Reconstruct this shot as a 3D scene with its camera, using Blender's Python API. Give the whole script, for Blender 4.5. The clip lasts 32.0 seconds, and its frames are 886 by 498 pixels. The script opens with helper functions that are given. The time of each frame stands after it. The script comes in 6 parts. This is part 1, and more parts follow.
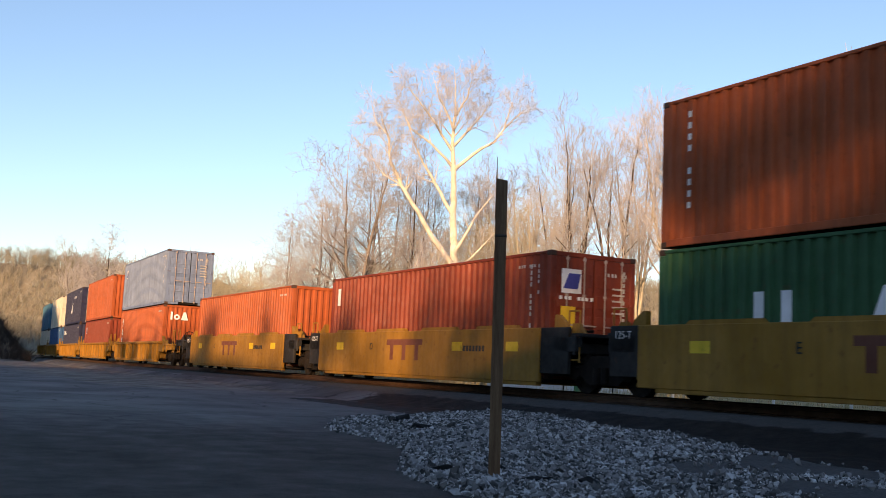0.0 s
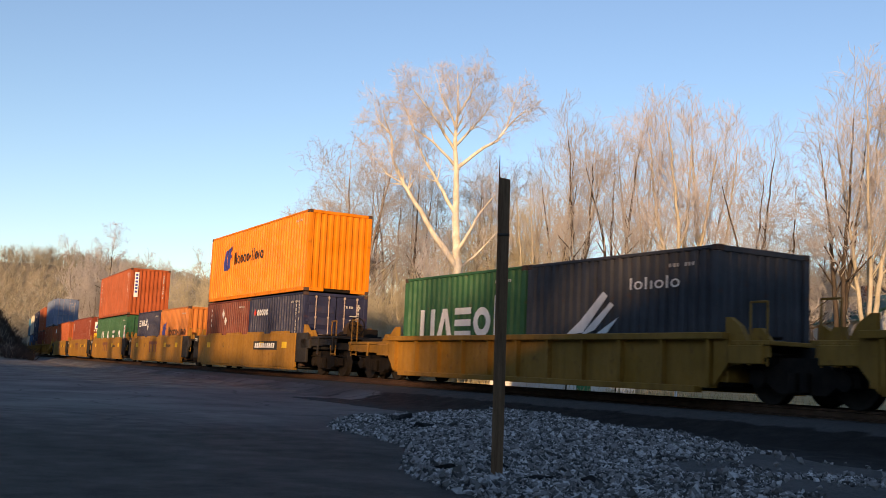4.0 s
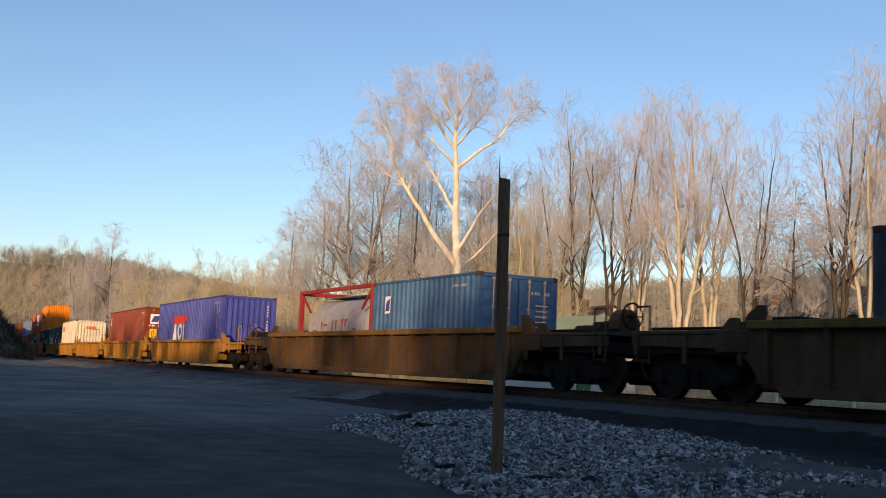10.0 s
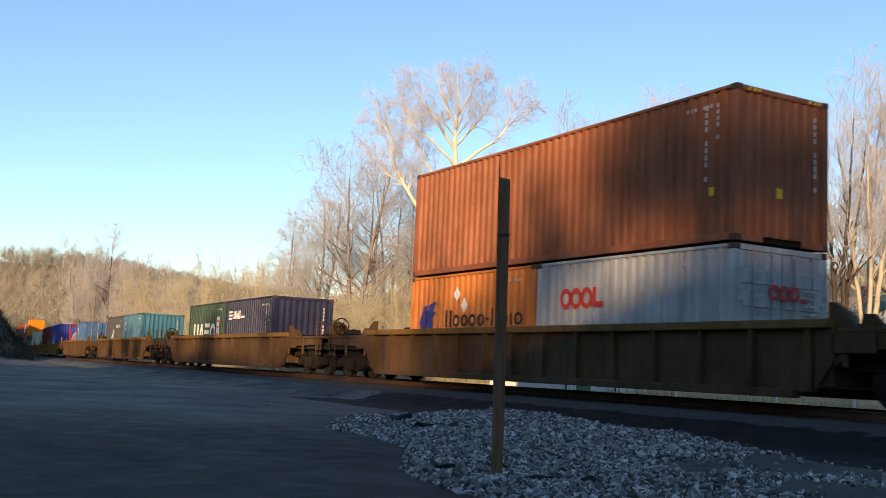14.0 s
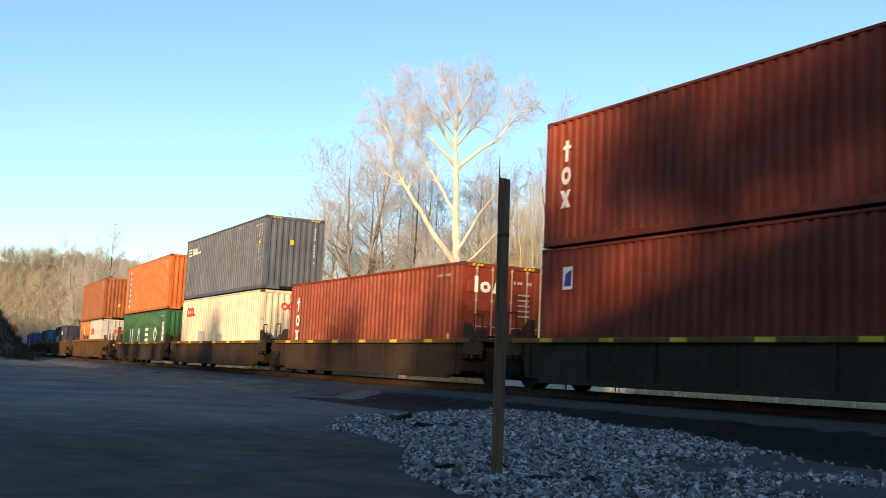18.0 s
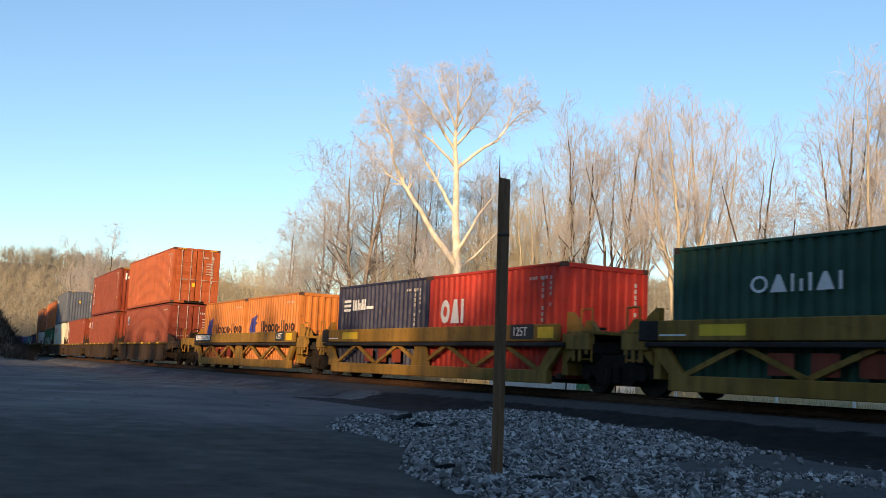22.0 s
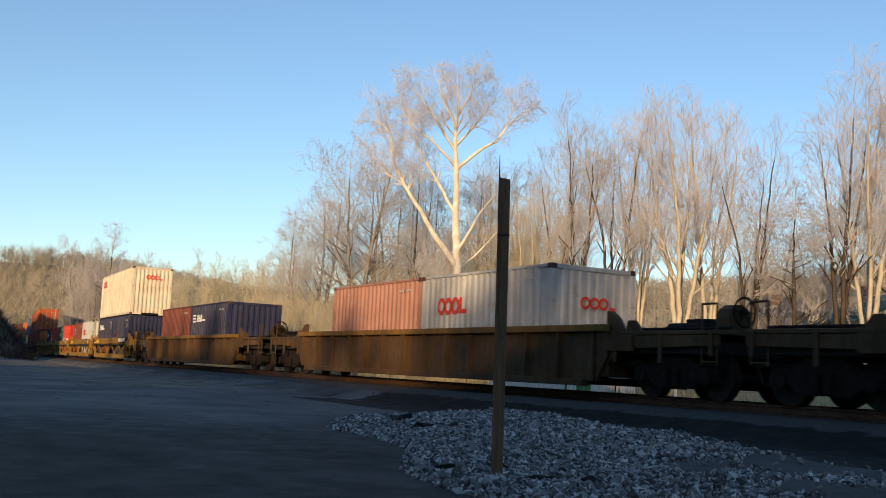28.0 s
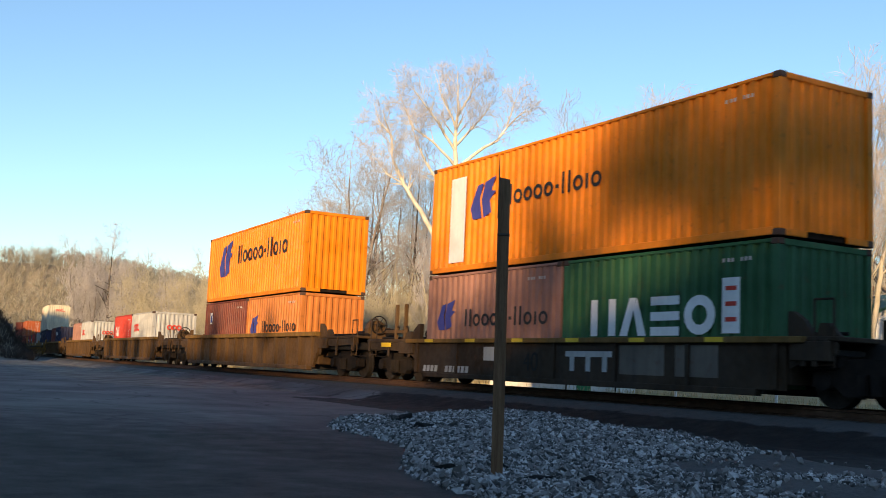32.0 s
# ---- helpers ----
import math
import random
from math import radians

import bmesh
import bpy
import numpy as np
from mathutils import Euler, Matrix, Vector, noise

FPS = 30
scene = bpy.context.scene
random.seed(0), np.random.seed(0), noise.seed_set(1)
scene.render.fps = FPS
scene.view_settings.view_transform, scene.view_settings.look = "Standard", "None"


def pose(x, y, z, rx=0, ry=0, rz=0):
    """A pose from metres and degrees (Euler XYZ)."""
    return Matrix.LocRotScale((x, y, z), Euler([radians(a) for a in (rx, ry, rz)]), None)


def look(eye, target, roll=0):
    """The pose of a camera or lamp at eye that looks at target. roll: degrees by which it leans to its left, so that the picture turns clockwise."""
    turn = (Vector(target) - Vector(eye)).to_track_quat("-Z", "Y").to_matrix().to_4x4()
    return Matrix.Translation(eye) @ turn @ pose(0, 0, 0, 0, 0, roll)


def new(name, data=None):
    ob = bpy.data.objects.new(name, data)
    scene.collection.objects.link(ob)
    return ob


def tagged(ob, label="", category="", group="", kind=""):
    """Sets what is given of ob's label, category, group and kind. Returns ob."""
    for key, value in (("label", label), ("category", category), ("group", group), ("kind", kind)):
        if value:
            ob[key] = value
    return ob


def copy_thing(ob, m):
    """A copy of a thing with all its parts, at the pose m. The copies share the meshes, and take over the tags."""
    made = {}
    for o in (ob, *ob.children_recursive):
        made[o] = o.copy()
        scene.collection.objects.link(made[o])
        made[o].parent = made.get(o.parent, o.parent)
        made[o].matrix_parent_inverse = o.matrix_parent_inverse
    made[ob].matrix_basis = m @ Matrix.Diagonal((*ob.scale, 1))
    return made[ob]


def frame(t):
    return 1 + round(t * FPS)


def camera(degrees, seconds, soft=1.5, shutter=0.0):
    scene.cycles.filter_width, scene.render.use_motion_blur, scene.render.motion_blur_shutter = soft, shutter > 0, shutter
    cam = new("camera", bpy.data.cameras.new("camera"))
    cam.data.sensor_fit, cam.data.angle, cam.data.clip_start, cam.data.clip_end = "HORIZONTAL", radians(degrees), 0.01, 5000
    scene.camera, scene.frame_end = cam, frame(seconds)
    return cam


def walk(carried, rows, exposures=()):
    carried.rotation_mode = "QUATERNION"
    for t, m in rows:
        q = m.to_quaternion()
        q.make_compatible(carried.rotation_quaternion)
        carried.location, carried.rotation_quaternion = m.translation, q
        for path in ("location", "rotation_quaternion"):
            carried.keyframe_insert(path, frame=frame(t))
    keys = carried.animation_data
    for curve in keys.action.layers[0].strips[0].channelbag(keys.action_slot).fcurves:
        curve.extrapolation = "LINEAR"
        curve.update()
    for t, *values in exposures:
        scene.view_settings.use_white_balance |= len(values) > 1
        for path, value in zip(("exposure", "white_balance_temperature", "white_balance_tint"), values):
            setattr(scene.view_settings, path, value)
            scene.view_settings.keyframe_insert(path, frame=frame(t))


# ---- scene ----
# camera on a low stand beside the level crossing
EYE = Vector((0.0, 0.0, 1.1))


def gaze(yaw, tilt):
    a, b = radians(yaw), radians(tilt)
    return EYE + Vector((-math.sin(a) * math.cos(b), math.cos(a) * math.cos(b), math.sin(b))) * 10


cam = camera(46.52, 32.0, soft=0.8, shutter=0.12)
walk(cam, [(0.0, look(EYE, gaze(60.316, 6.035), 2.97)),
           (0.5, look(EYE, gaze(60.347, 6.02), 2.97)),
           (1.0, look(EYE, gaze(60.41, 5.994), 2.97)),
           (1.5, look(EYE, gaze(60.457, 5.972), 2.97)),
           (2.5, look(EYE, gaze(60.457, 5.972), 2.97)),
           (32.0, look(EYE, gaze(60.457, 5.972), 2.97))],
     [(0.0, 0.38, 8700, 23), (1.0, 0.40, 8700, 23), (3.0, 0.20, 8700, 23), (6.0, 0.00, 8200, 19), (9.0, -0.10, 7900, 19), (11.5, 0.10, 7900, 18), (14.0, 0.34, 7900, 16), (17.0, 0.50, 7900, 12), (19.0, 0.46, 7900, 10), (20.5, 0.52, 8100, 12), (22.0, 0.26, 7900, 13), (24.0, -0.04, 7900, 11), (25.0, 0.10, 7800, 10), (27.0, 0.00, 7800, 12), (29.0, 0.08, 7900, 14), (31.0, 0.36, 7900, 14), (32.0, 0.36, 7900, 12)])

# ---- light: low evening sun over the wooded bank behind the camera ----
SUN_TO = Vector((0.70, -0.714, 0.19)).normalized()
sun_data = bpy.data.lights.new("sun", "SUN")
sun_data.energy, sun_data.angle, sun_data.color = 5.0, radians(0.9), (1.0, 0.74, 0.47)
sun = new("sun", sun_data)
sun.matrix_world = look(SUN_TO * 200, (0, 0, 0))
world = bpy.data.worlds.new("evening_sky")
scene.world = world
world.use_nodes = True
wn = world.node_tree.nodes
sky = wn.new("ShaderNodeTexSky")
sky.sky_type, sky.sun_disc = "NISHITA", False
sky.sun_elevation = math.asin(SUN_TO.z)
sky.sun_rotation = math.atan2(SUN_TO.x, SUN_TO.y)
sky.altitude, sky.air_density, sky.dust_density, sky.ozone_density = 200, 1.0, 0.2, 4.0
wn["Background"].inputs["Strength"].default_value = 0.22
world.node_tree.links.new(sky.outputs["Color"], wn["Background"].inputs["Color"])

# ---- materials ----


def nodes_of(name):
    m = bpy.data.materials.new(name)
    m.use_nodes = True
    t = m.node_tree
    return m, t, t.nodes["Principled BSDF"]


def add(t, kind, **values):
    n = t.nodes.new(kind)
    for k, v in values.items():
        n.inputs[k].default_value = v
    return n


def noise_at(t, scale, detail=3.0, stretch=(1, 1, 1), space="Object", rough=0.55):
    co = t.nodes.new("ShaderNodeTexCoord")
    mp = t.nodes.new("ShaderNodeMapping")
    mp.inputs["Scale"].default_value = stretch
    t.links.new(co.outputs[space], mp.inputs["Vector"])
    n = add(t, "ShaderNodeTexNoise", Scale=scale, Detail=detail, Roughness=rough)
    t.links.new(mp.outputs["Vector"], n.inputs["Vector"])
    return n.outputs["Fac"]


def span(t, value, low, high, to_low=0.0, to_high=1.0):
    n = t.nodes.new("ShaderNodeMapRange")
    for k, v in zip((1, 2, 3, 4), (low, high, to_low, to_high)):
        n.inputs[k].default_value = v
    t.links.new(value, n.inputs[0])
    return n.outputs[0]


def blend(t, fac, a, b):
    n = t.nodes.new("ShaderNodeMix")
    n.data_type = "RGBA"
    if isinstance(fac, (int, float)):
        n.inputs[0].default_value = fac
    else:
        t.links.new(fac, n.inputs[0])
    for i, v in ((6, a), (7, b)):
        if isinstance(v, tuple):
            n.inputs[i].default_value = (*v, 1)
        else:
            t.links.new(v, n.inputs[i])
    return n.outputs[2]


def times(t, a, b):
    n = t.nodes.new("ShaderNodeMath")
    n.operation = "MULTIPLY"
    for i, v in enumerate((a, b)):
        if isinstance(v, (int, float)):
            n.inputs[i].default_value = v
        else:
            t.links.new(v, n.inputs[i])
    return n.outputs[0]


def relief(t, bsdf, height, strength=0.3, distance=0.01):
    n = add(t, "ShaderNodeBump", Strength=strength, Distance=distance)
    t.links.new(height, n.inputs["Height"])
    t.links.new(n.outputs["Normal"], bsdf.inputs["Normal"])


MATS = {}


def paint(name, color, dirt=0.35, rust=0.3, rough=0.55):
    """Old enamel on steel: faded patches, vertical grime runs, rust specks."""
    if name in MATS:
        return MATS[name]
    m, t, b = nodes_of(name)
    fade = tuple(min(1, c * 1.35 + 0.02) for c in color)
    base = blend(t, span(t, noise_at(t, 0.9, 4), 0.35, 0.7), color, fade)
    worn = span(t, noise_at(t, 0.55, 6, rough=0.7), 0.50, 0.74)
    base = blend(t, times(t, worn, dirt), base, tuple(0.45 * c + 0.02 for c in color))
    runs = span(t, noise_at(t, 3.0, 5, (1.7, 1.7, 0.13)), 0.40, 0.82)
    base = blend(t, times(t, runs, dirt * 1.25), base, tuple(0.3 * c + 0.012 for c in color))
    spots = span(t, noise_at(t, 5.0, 6), 0.60, 0.72)
    base = blend(t, times(t, spots, rust), base, (0.13, 0.045, 0.018))
    t.links.new(base, b.inputs["Base Color"])
    t.links.new(span(t, noise_at(t, 7, 3), 0.3, 0.7, rough - 0.12, rough + 0.15), b.inputs["Roughness"])
    b.inputs["Specular IOR Level"].default_value = 0.25
    relief(t, b, noise_at(t, 18, 4), 0.15, 0.01)
    MATS[name] = m
    return m


def surface(name, a, b_color, scale=3.0, rough=0.8, bump=0.3, stretch=(1, 1, 1), distance=0.01, metal=0.0, fine=40.0):
    """Two tones mixed by a coarse and a fine grain, with relief."""
    if name in MATS:
        return MATS[name]
    m, t, b = nodes_of(name)
    mix = blend(t, span(t, noise_at(t, scale, 5, stretch), 0.35, 0.68), a, b_color)
    dark = tuple(c * 0.55 for c in a)
    mix = blend(t, span(t, noise_at(t, fine, 3, stretch), 0.5, 0.8, 0.0, 0.6), mix, dark)
    t.links.new(mix, b.inputs["Base Color"])
    b.inputs["Roughness"].default_value, b.inputs["Metallic"].default_value = rough, metal
    b.inputs["Specular IOR Level"].default_value = 0.2
    relief(t, b, noise_at(t, fine * 0.6, 5, stretch), bump, distance)
    MATS[name] = m
    return m


PALETTE = {
    "brown_red": (0.21, 0.034, 0.014), "orange_red": (0.38, 0.083, 0.024), "rust_orange": (0.27, 0.088, 0.036), "orange": (0.72, 0.205, 0.008),
    "pale_orange": (0.50, 0.165, 0.036), "green": (0.018, 0.105, 0.042), "frame_red": (0.27, 0.024, 0.022), "tank_grey": (0.30, 0.285, 0.285), "old_green": (0.018, 0.055, 0.034), "dark_green": (0.018, 0.075, 0.05), "navy": (0.017, 0.021, 0.055),
    "slate": (0.085, 0.105, 0.14), "blue": (0.045, 0.065, 0.32), "cream": (0.60, 0.55, 0.42), "grey": (0.42, 0.43, 0.42),
    "maroon": (0.15, 0.032, 0.018), "teal": (0.035, 0.15, 0.22), "mid_blue": (0.03, 0.11, 0.24), "red": (0.48, 0.035, 0.022),
    "light_orange": (0.52, 0.135, 0.035), "charcoal": (0.05, 0.052, 0.06), "pink_brown": (0.33, 0.16, 0.12), "light_blue": (0.16, 0.22, 0.33),
}


def coat(name):
    return paint("paint_" + name, PALETTE[name], dirt={"grey": 0.45, "cream": 0.3, "orange": 0.2}.get(name, 0.35))


M_WHITE = paint("stencil_white", (0.75, 0.75, 0.72), 0.15, 0.1)
M_BLUE_MARK = paint("mark_blue", (0.04, 0.05, 0.25), 0.15, 0.1)
M_RED_MARK = paint("mark_red", (0.62, 0.05, 0.03), 0.15, 0.1)
M_BLACK_MARK = paint("mark_black", (0.02, 0.02, 0.02), 0.1, 0.1)
M_YELLOW_MARK = paint("mark_yellow", (0.70, 0.45, 0.03), 0.2, 0.2)
M_CAR_YELLOW = paint("car_yellow", (0.31, 0.145, 0.018), 0.35, 0.45, 0.6)
M_CAR_OLIVE = paint("car_olive", (0.25, 0.135, 0.022), 0.6, 0.5, 0.65)
M_CAR_BROWN = paint("car_brown", (0.080, 0.040, 0.012), 0.6, 0.4, 0.7)
M_CAR_DARK = paint("car_dark_brown", (0.036, 0.019, 0.007), 0.6, 0.3, 0.75)
# rusty yellow of the cars' top edges, with the light they catch painted in
M_CHORD = paint("car_chord", (0.17, 0.088, 0.016), 0.6, 0.7, 0.75)
M_CODE = paint("faded_code", (0.50, 0.47, 0.43), 0.4, 0.3)
M_CASTING = paint("dark_casting", (0.075, 0.042, 0.03), 0.4, 0.5, 0.7)
M_ROD = paint("faded_rod", (0.42, 0.33, 0.28), 0.4, 0.4)
M_CAR_BLACK = paint("car_black", (0.015, 0.013, 0.0115), 0.3, 0.3, 0.7)
M_IRON = surface("grimy_iron", (0.010, 0.008, 0.0065), (0.024, 0.017, 0.013), 4, 0.85, 0.4)
M_TREAD = surface("wheel_steel", (0.022, 0.018, 0.015), (0.05, 0.04, 0.032), 6, 0.7, 0.2, metal=0.2)
M_RUBBER = paint("hose_black", (0.015, 0.015, 0.015), 0.1, 0.0)
M_TARRY = surface("broken_tar", (0.012, 0.011, 0.010), (0.03, 0.028, 0.026), 9, 0.95, 0.6)
M_RAIL = surface("rail_steel", (0.10, 0.055, 0.035), (0.16, 0.09, 0.06), 5, 0.5, 0.3, metal=0.5)
M_TIE = surface("creosoted_wood", (0.045, 0.035, 0.028), (0.09, 0.075, 0.06), 3, 0.9, 0.5, (1, 6, 6))
M_POST = surface("weathered_post", (0.15, 0.078, 0.042), (0.25, 0.145, 0.08), 4, 0.9, 0.6, (8, 8, 0.6), 0.006)
M_WALL = surface("white_siding_paint", (0.75, 0.74, 0.70), (0.68, 0.66, 0.62), 1.5, 0.7, 0.15)
M_ROOF_GREEN = surface("green_metal_roof", (0.22, 0.30, 0.20), (0.30, 0.36, 0.25), 1.2, 0.55, 0.1)
M_ROOF_BROWN = surface("brown_shingle", (0.16, 0.075, 0.05), (0.22, 0.11, 0.07), 3, 0.9, 0.4)
M_SLATE = surface("grey_slate", (0.10, 0.10, 0.105), (0.17, 0.165, 0.16), 2, 0.85, 0.3)
M_ROOF_DARK = surface("dark_green_roof", (0.03, 0.09, 0.05), (0.05, 0.13, 0.08), 1.4, 0.6, 0.15)
M_DOOR_GREEN = paint("door_green", (0.02, 0.16, 0.06), 0.1, 0.05)
M_GLASS, _t, _b = nodes_of("window_glass")
_b.inputs["Base Color"].default_value = (0.03, 0.035, 0.04, 1)
_b.inputs["Roughness"].default_value = 0.06
M_BARK_WHITE = surface("sycamore_bark", (0.82, 0.77, 0.66), (0.56, 0.50, 0.40), 1.6, 0.8, 0.3, fine=9)
M_BARK_GREY = surface("grey_bark", (0.16, 0.14, 0.125), (0.30, 0.26, 0.23), 2.5, 0.9, 0.5, (2, 2, 0.5), fine=14)
M_BARK_DARK = surface("dark_bark", (0.045, 0.036, 0.03), (0.10, 0.078, 0.062), 2.5, 0.9, 0.5, (2, 2, 0.5), fine=14)
M_BARK_TAN = surface("tan_bark", (0.42, 0.38, 0.29), (0.56, 0.51, 0.41), 2.5, 0.9, 0.4, (2, 2, 0.5), fine=14)
M_TWIG_GREY = surface("grey_twigs", (0.44, 0.42, 0.41), (0.58, 0.555, 0.54), 0.6, 0.9, 0.0)
M_TWIG_TAN = surface("tan_twigs", (0.48, 0.43, 0.30), (0.64, 0.58, 0.42), 0.6, 0.9, 0.0)
M_TWIG_PALE = surface("pale_twigs", (0.57, 0.55, 0.56), (0.71, 0.69, 0.70), 0.6, 0.9, 0.0)
M_STRAW = surface("dry_grass", (0.42, 0.33, 0.16), (0.55, 0.45, 0.25), 0.8, 0.95, 0.2)
M_WOODS = surface("far_woods", (0.31, 0.29, 0.225), (0.44, 0.42, 0.34), 0.05, 0.95, 0.0, fine=0.6)


def stone_material():
    m, t, b = nodes_of("crushed_limestone")
    g = t.nodes.new("ShaderNodeNewGeometry")
    lot = times(t, g.outputs["Random Per Island"], g.outputs["Random Per Island"])
    tone = blend(t, lot, (0.05, 0.049, 0.047), (0.66, 0.65, 0.63))
    tone = blend(t, span(t, noise_at(t, 30, 4), 0.45, 0.75, 0, 0.5), tone, (0.16, 0.14, 0.12))
    t.links.new(tone, b.inputs["Base Color"])
    b.inputs["Roughness"].default_value = 0.95
    b.inputs["Specular IOR Level"].default_value = 0.2
    return m


M_STONE = stone_material()


def ground_material():
    """Worn asphalt, crushed stone, dark cinder, painted shade and dry grass by the sheet's own cover layers."""
    m, t, b = nodes_of("ground_cover")

    def layer(key):
        n = t.nodes.new("ShaderNodeAttribute")
        n.attribute_name = key
        return n.outputs["Fac"]
    tar = blend(t, span(t, noise_at(t, 0.35, 5), 0.35, 0.7), (0.08, 0.079, 0.078), (0.19, 0.186, 0.18))
    # darker tone of the asphalt close to the camera
    dark_tar = blend(t, span(t, noise_at(t, 0.6, 6, rough=0.7), 0.35, 0.7), (0.020, 0.0195, 0.019), (0.05, 0.049, 0.048))
    tar = blend(t, span(t, noise_at(t, 55, 3), 0.55, 0.8, 0, 0.5), tar, (0.07, 0.07, 0.07))
    crack = t.nodes.new("ShaderNodeTexVoronoi")
    crack.feature = "DISTANCE_TO_EDGE"
    crack.inputs["Scale"].default_value = 0.33
    co = t.nodes.new("ShaderNodeTexCoord")
    bent = t.nodes.new("ShaderNodeVectorMath")
    wob = add(t, "ShaderNodeTexNoise", Scale=0.9, Detail=4.0)
    t.links.new(co.outputs["Object"], wob.inputs["Vector"])
    t.links.new(wob.outputs["Color"], bent.inputs[1])
    t.links.new(co.outputs["Object"], bent.inputs[0])
    t.links.new(bent.outputs[0], crack.inputs["Vector"])
    tar = blend(t, span(t, crack.outputs["Distance"], 0.0, 0.014, 0.75, 0.0), tar, (0.008, 0.008, 0.008))
    rock = blend(t, noise_at(t, 22, 5), (0.03, 0.029, 0.028), (0.12, 0.116, 0.11))
    soil_shade = blend(t, noise_at(t, 9, 5), (0.008, 0.0075, 0.007), (0.024, 0.022, 0.020))
    hay = blend(t, span(t, noise_at(t, 0.5, 6), 0.3, 0.7), (0.24, 0.18, 0.085), (0.44, 0.35, 0.19))
    leaf = blend(t, span(t, noise_at(t, 0.22, 7, rough=0.75), 0.35, 0.65), (0.15, 0.128, 0.09), (0.30, 0.265, 0.195))
    edge = span(t, noise_at(t, 2.2, 5), 0.3, 0.7, -0.22, 0.22)

    def mask(key):
        n = t.nodes.new("ShaderNodeMath")
        n.operation = "ADD"
        t.links.new(layer(key), n.inputs[0])
        t.links.new(edge, n.inputs[1])
        return span(t, n.outputs[0], 0.42, 0.58)
    near_tar = t.nodes.new("ShaderNodeMath")
    near_tar.operation = "ADD"
    t.links.new(layer("near_tar"), near_tar.inputs[0])
    t.links.new(times(t, edge, 0.8), near_tar.inputs[1])
    c = blend(t, span(t, near_tar.outputs[0], 0.1, 0.9), tar, dark_tar)
    grit = blend(t, span(t, noise_at(t, 0.7, 7, rough=0.72), 0.36, 0.66), (0.075, 0.066, 0.052), (0.27, 0.25, 0.215))
    c = blend(t, mask("verge"), c, grit)
    c = blend(t, mask("soil_shade"), c, soil_shade)
    c = blend(t, mask("rock"), c, rock)
    c = blend(t, mask("hay"), c, hay)
    c = blend(t, mask("litter"), c, leaf)
    t.links.new(c, b.inputs["Base Color"])
    t.links.new(span(t, noise_at(t, 3, 4), 0.3, 0.7, 0.7, 0.95), b.inputs["Roughness"])
    b.inputs["Specular IOR Level"].default_value = 0.2
    relief(t, b, noise_at(t, 28, 6), 0.5, 0.03)
    return m


M_GROUND = ground_material()

# ---- mesh tools ----


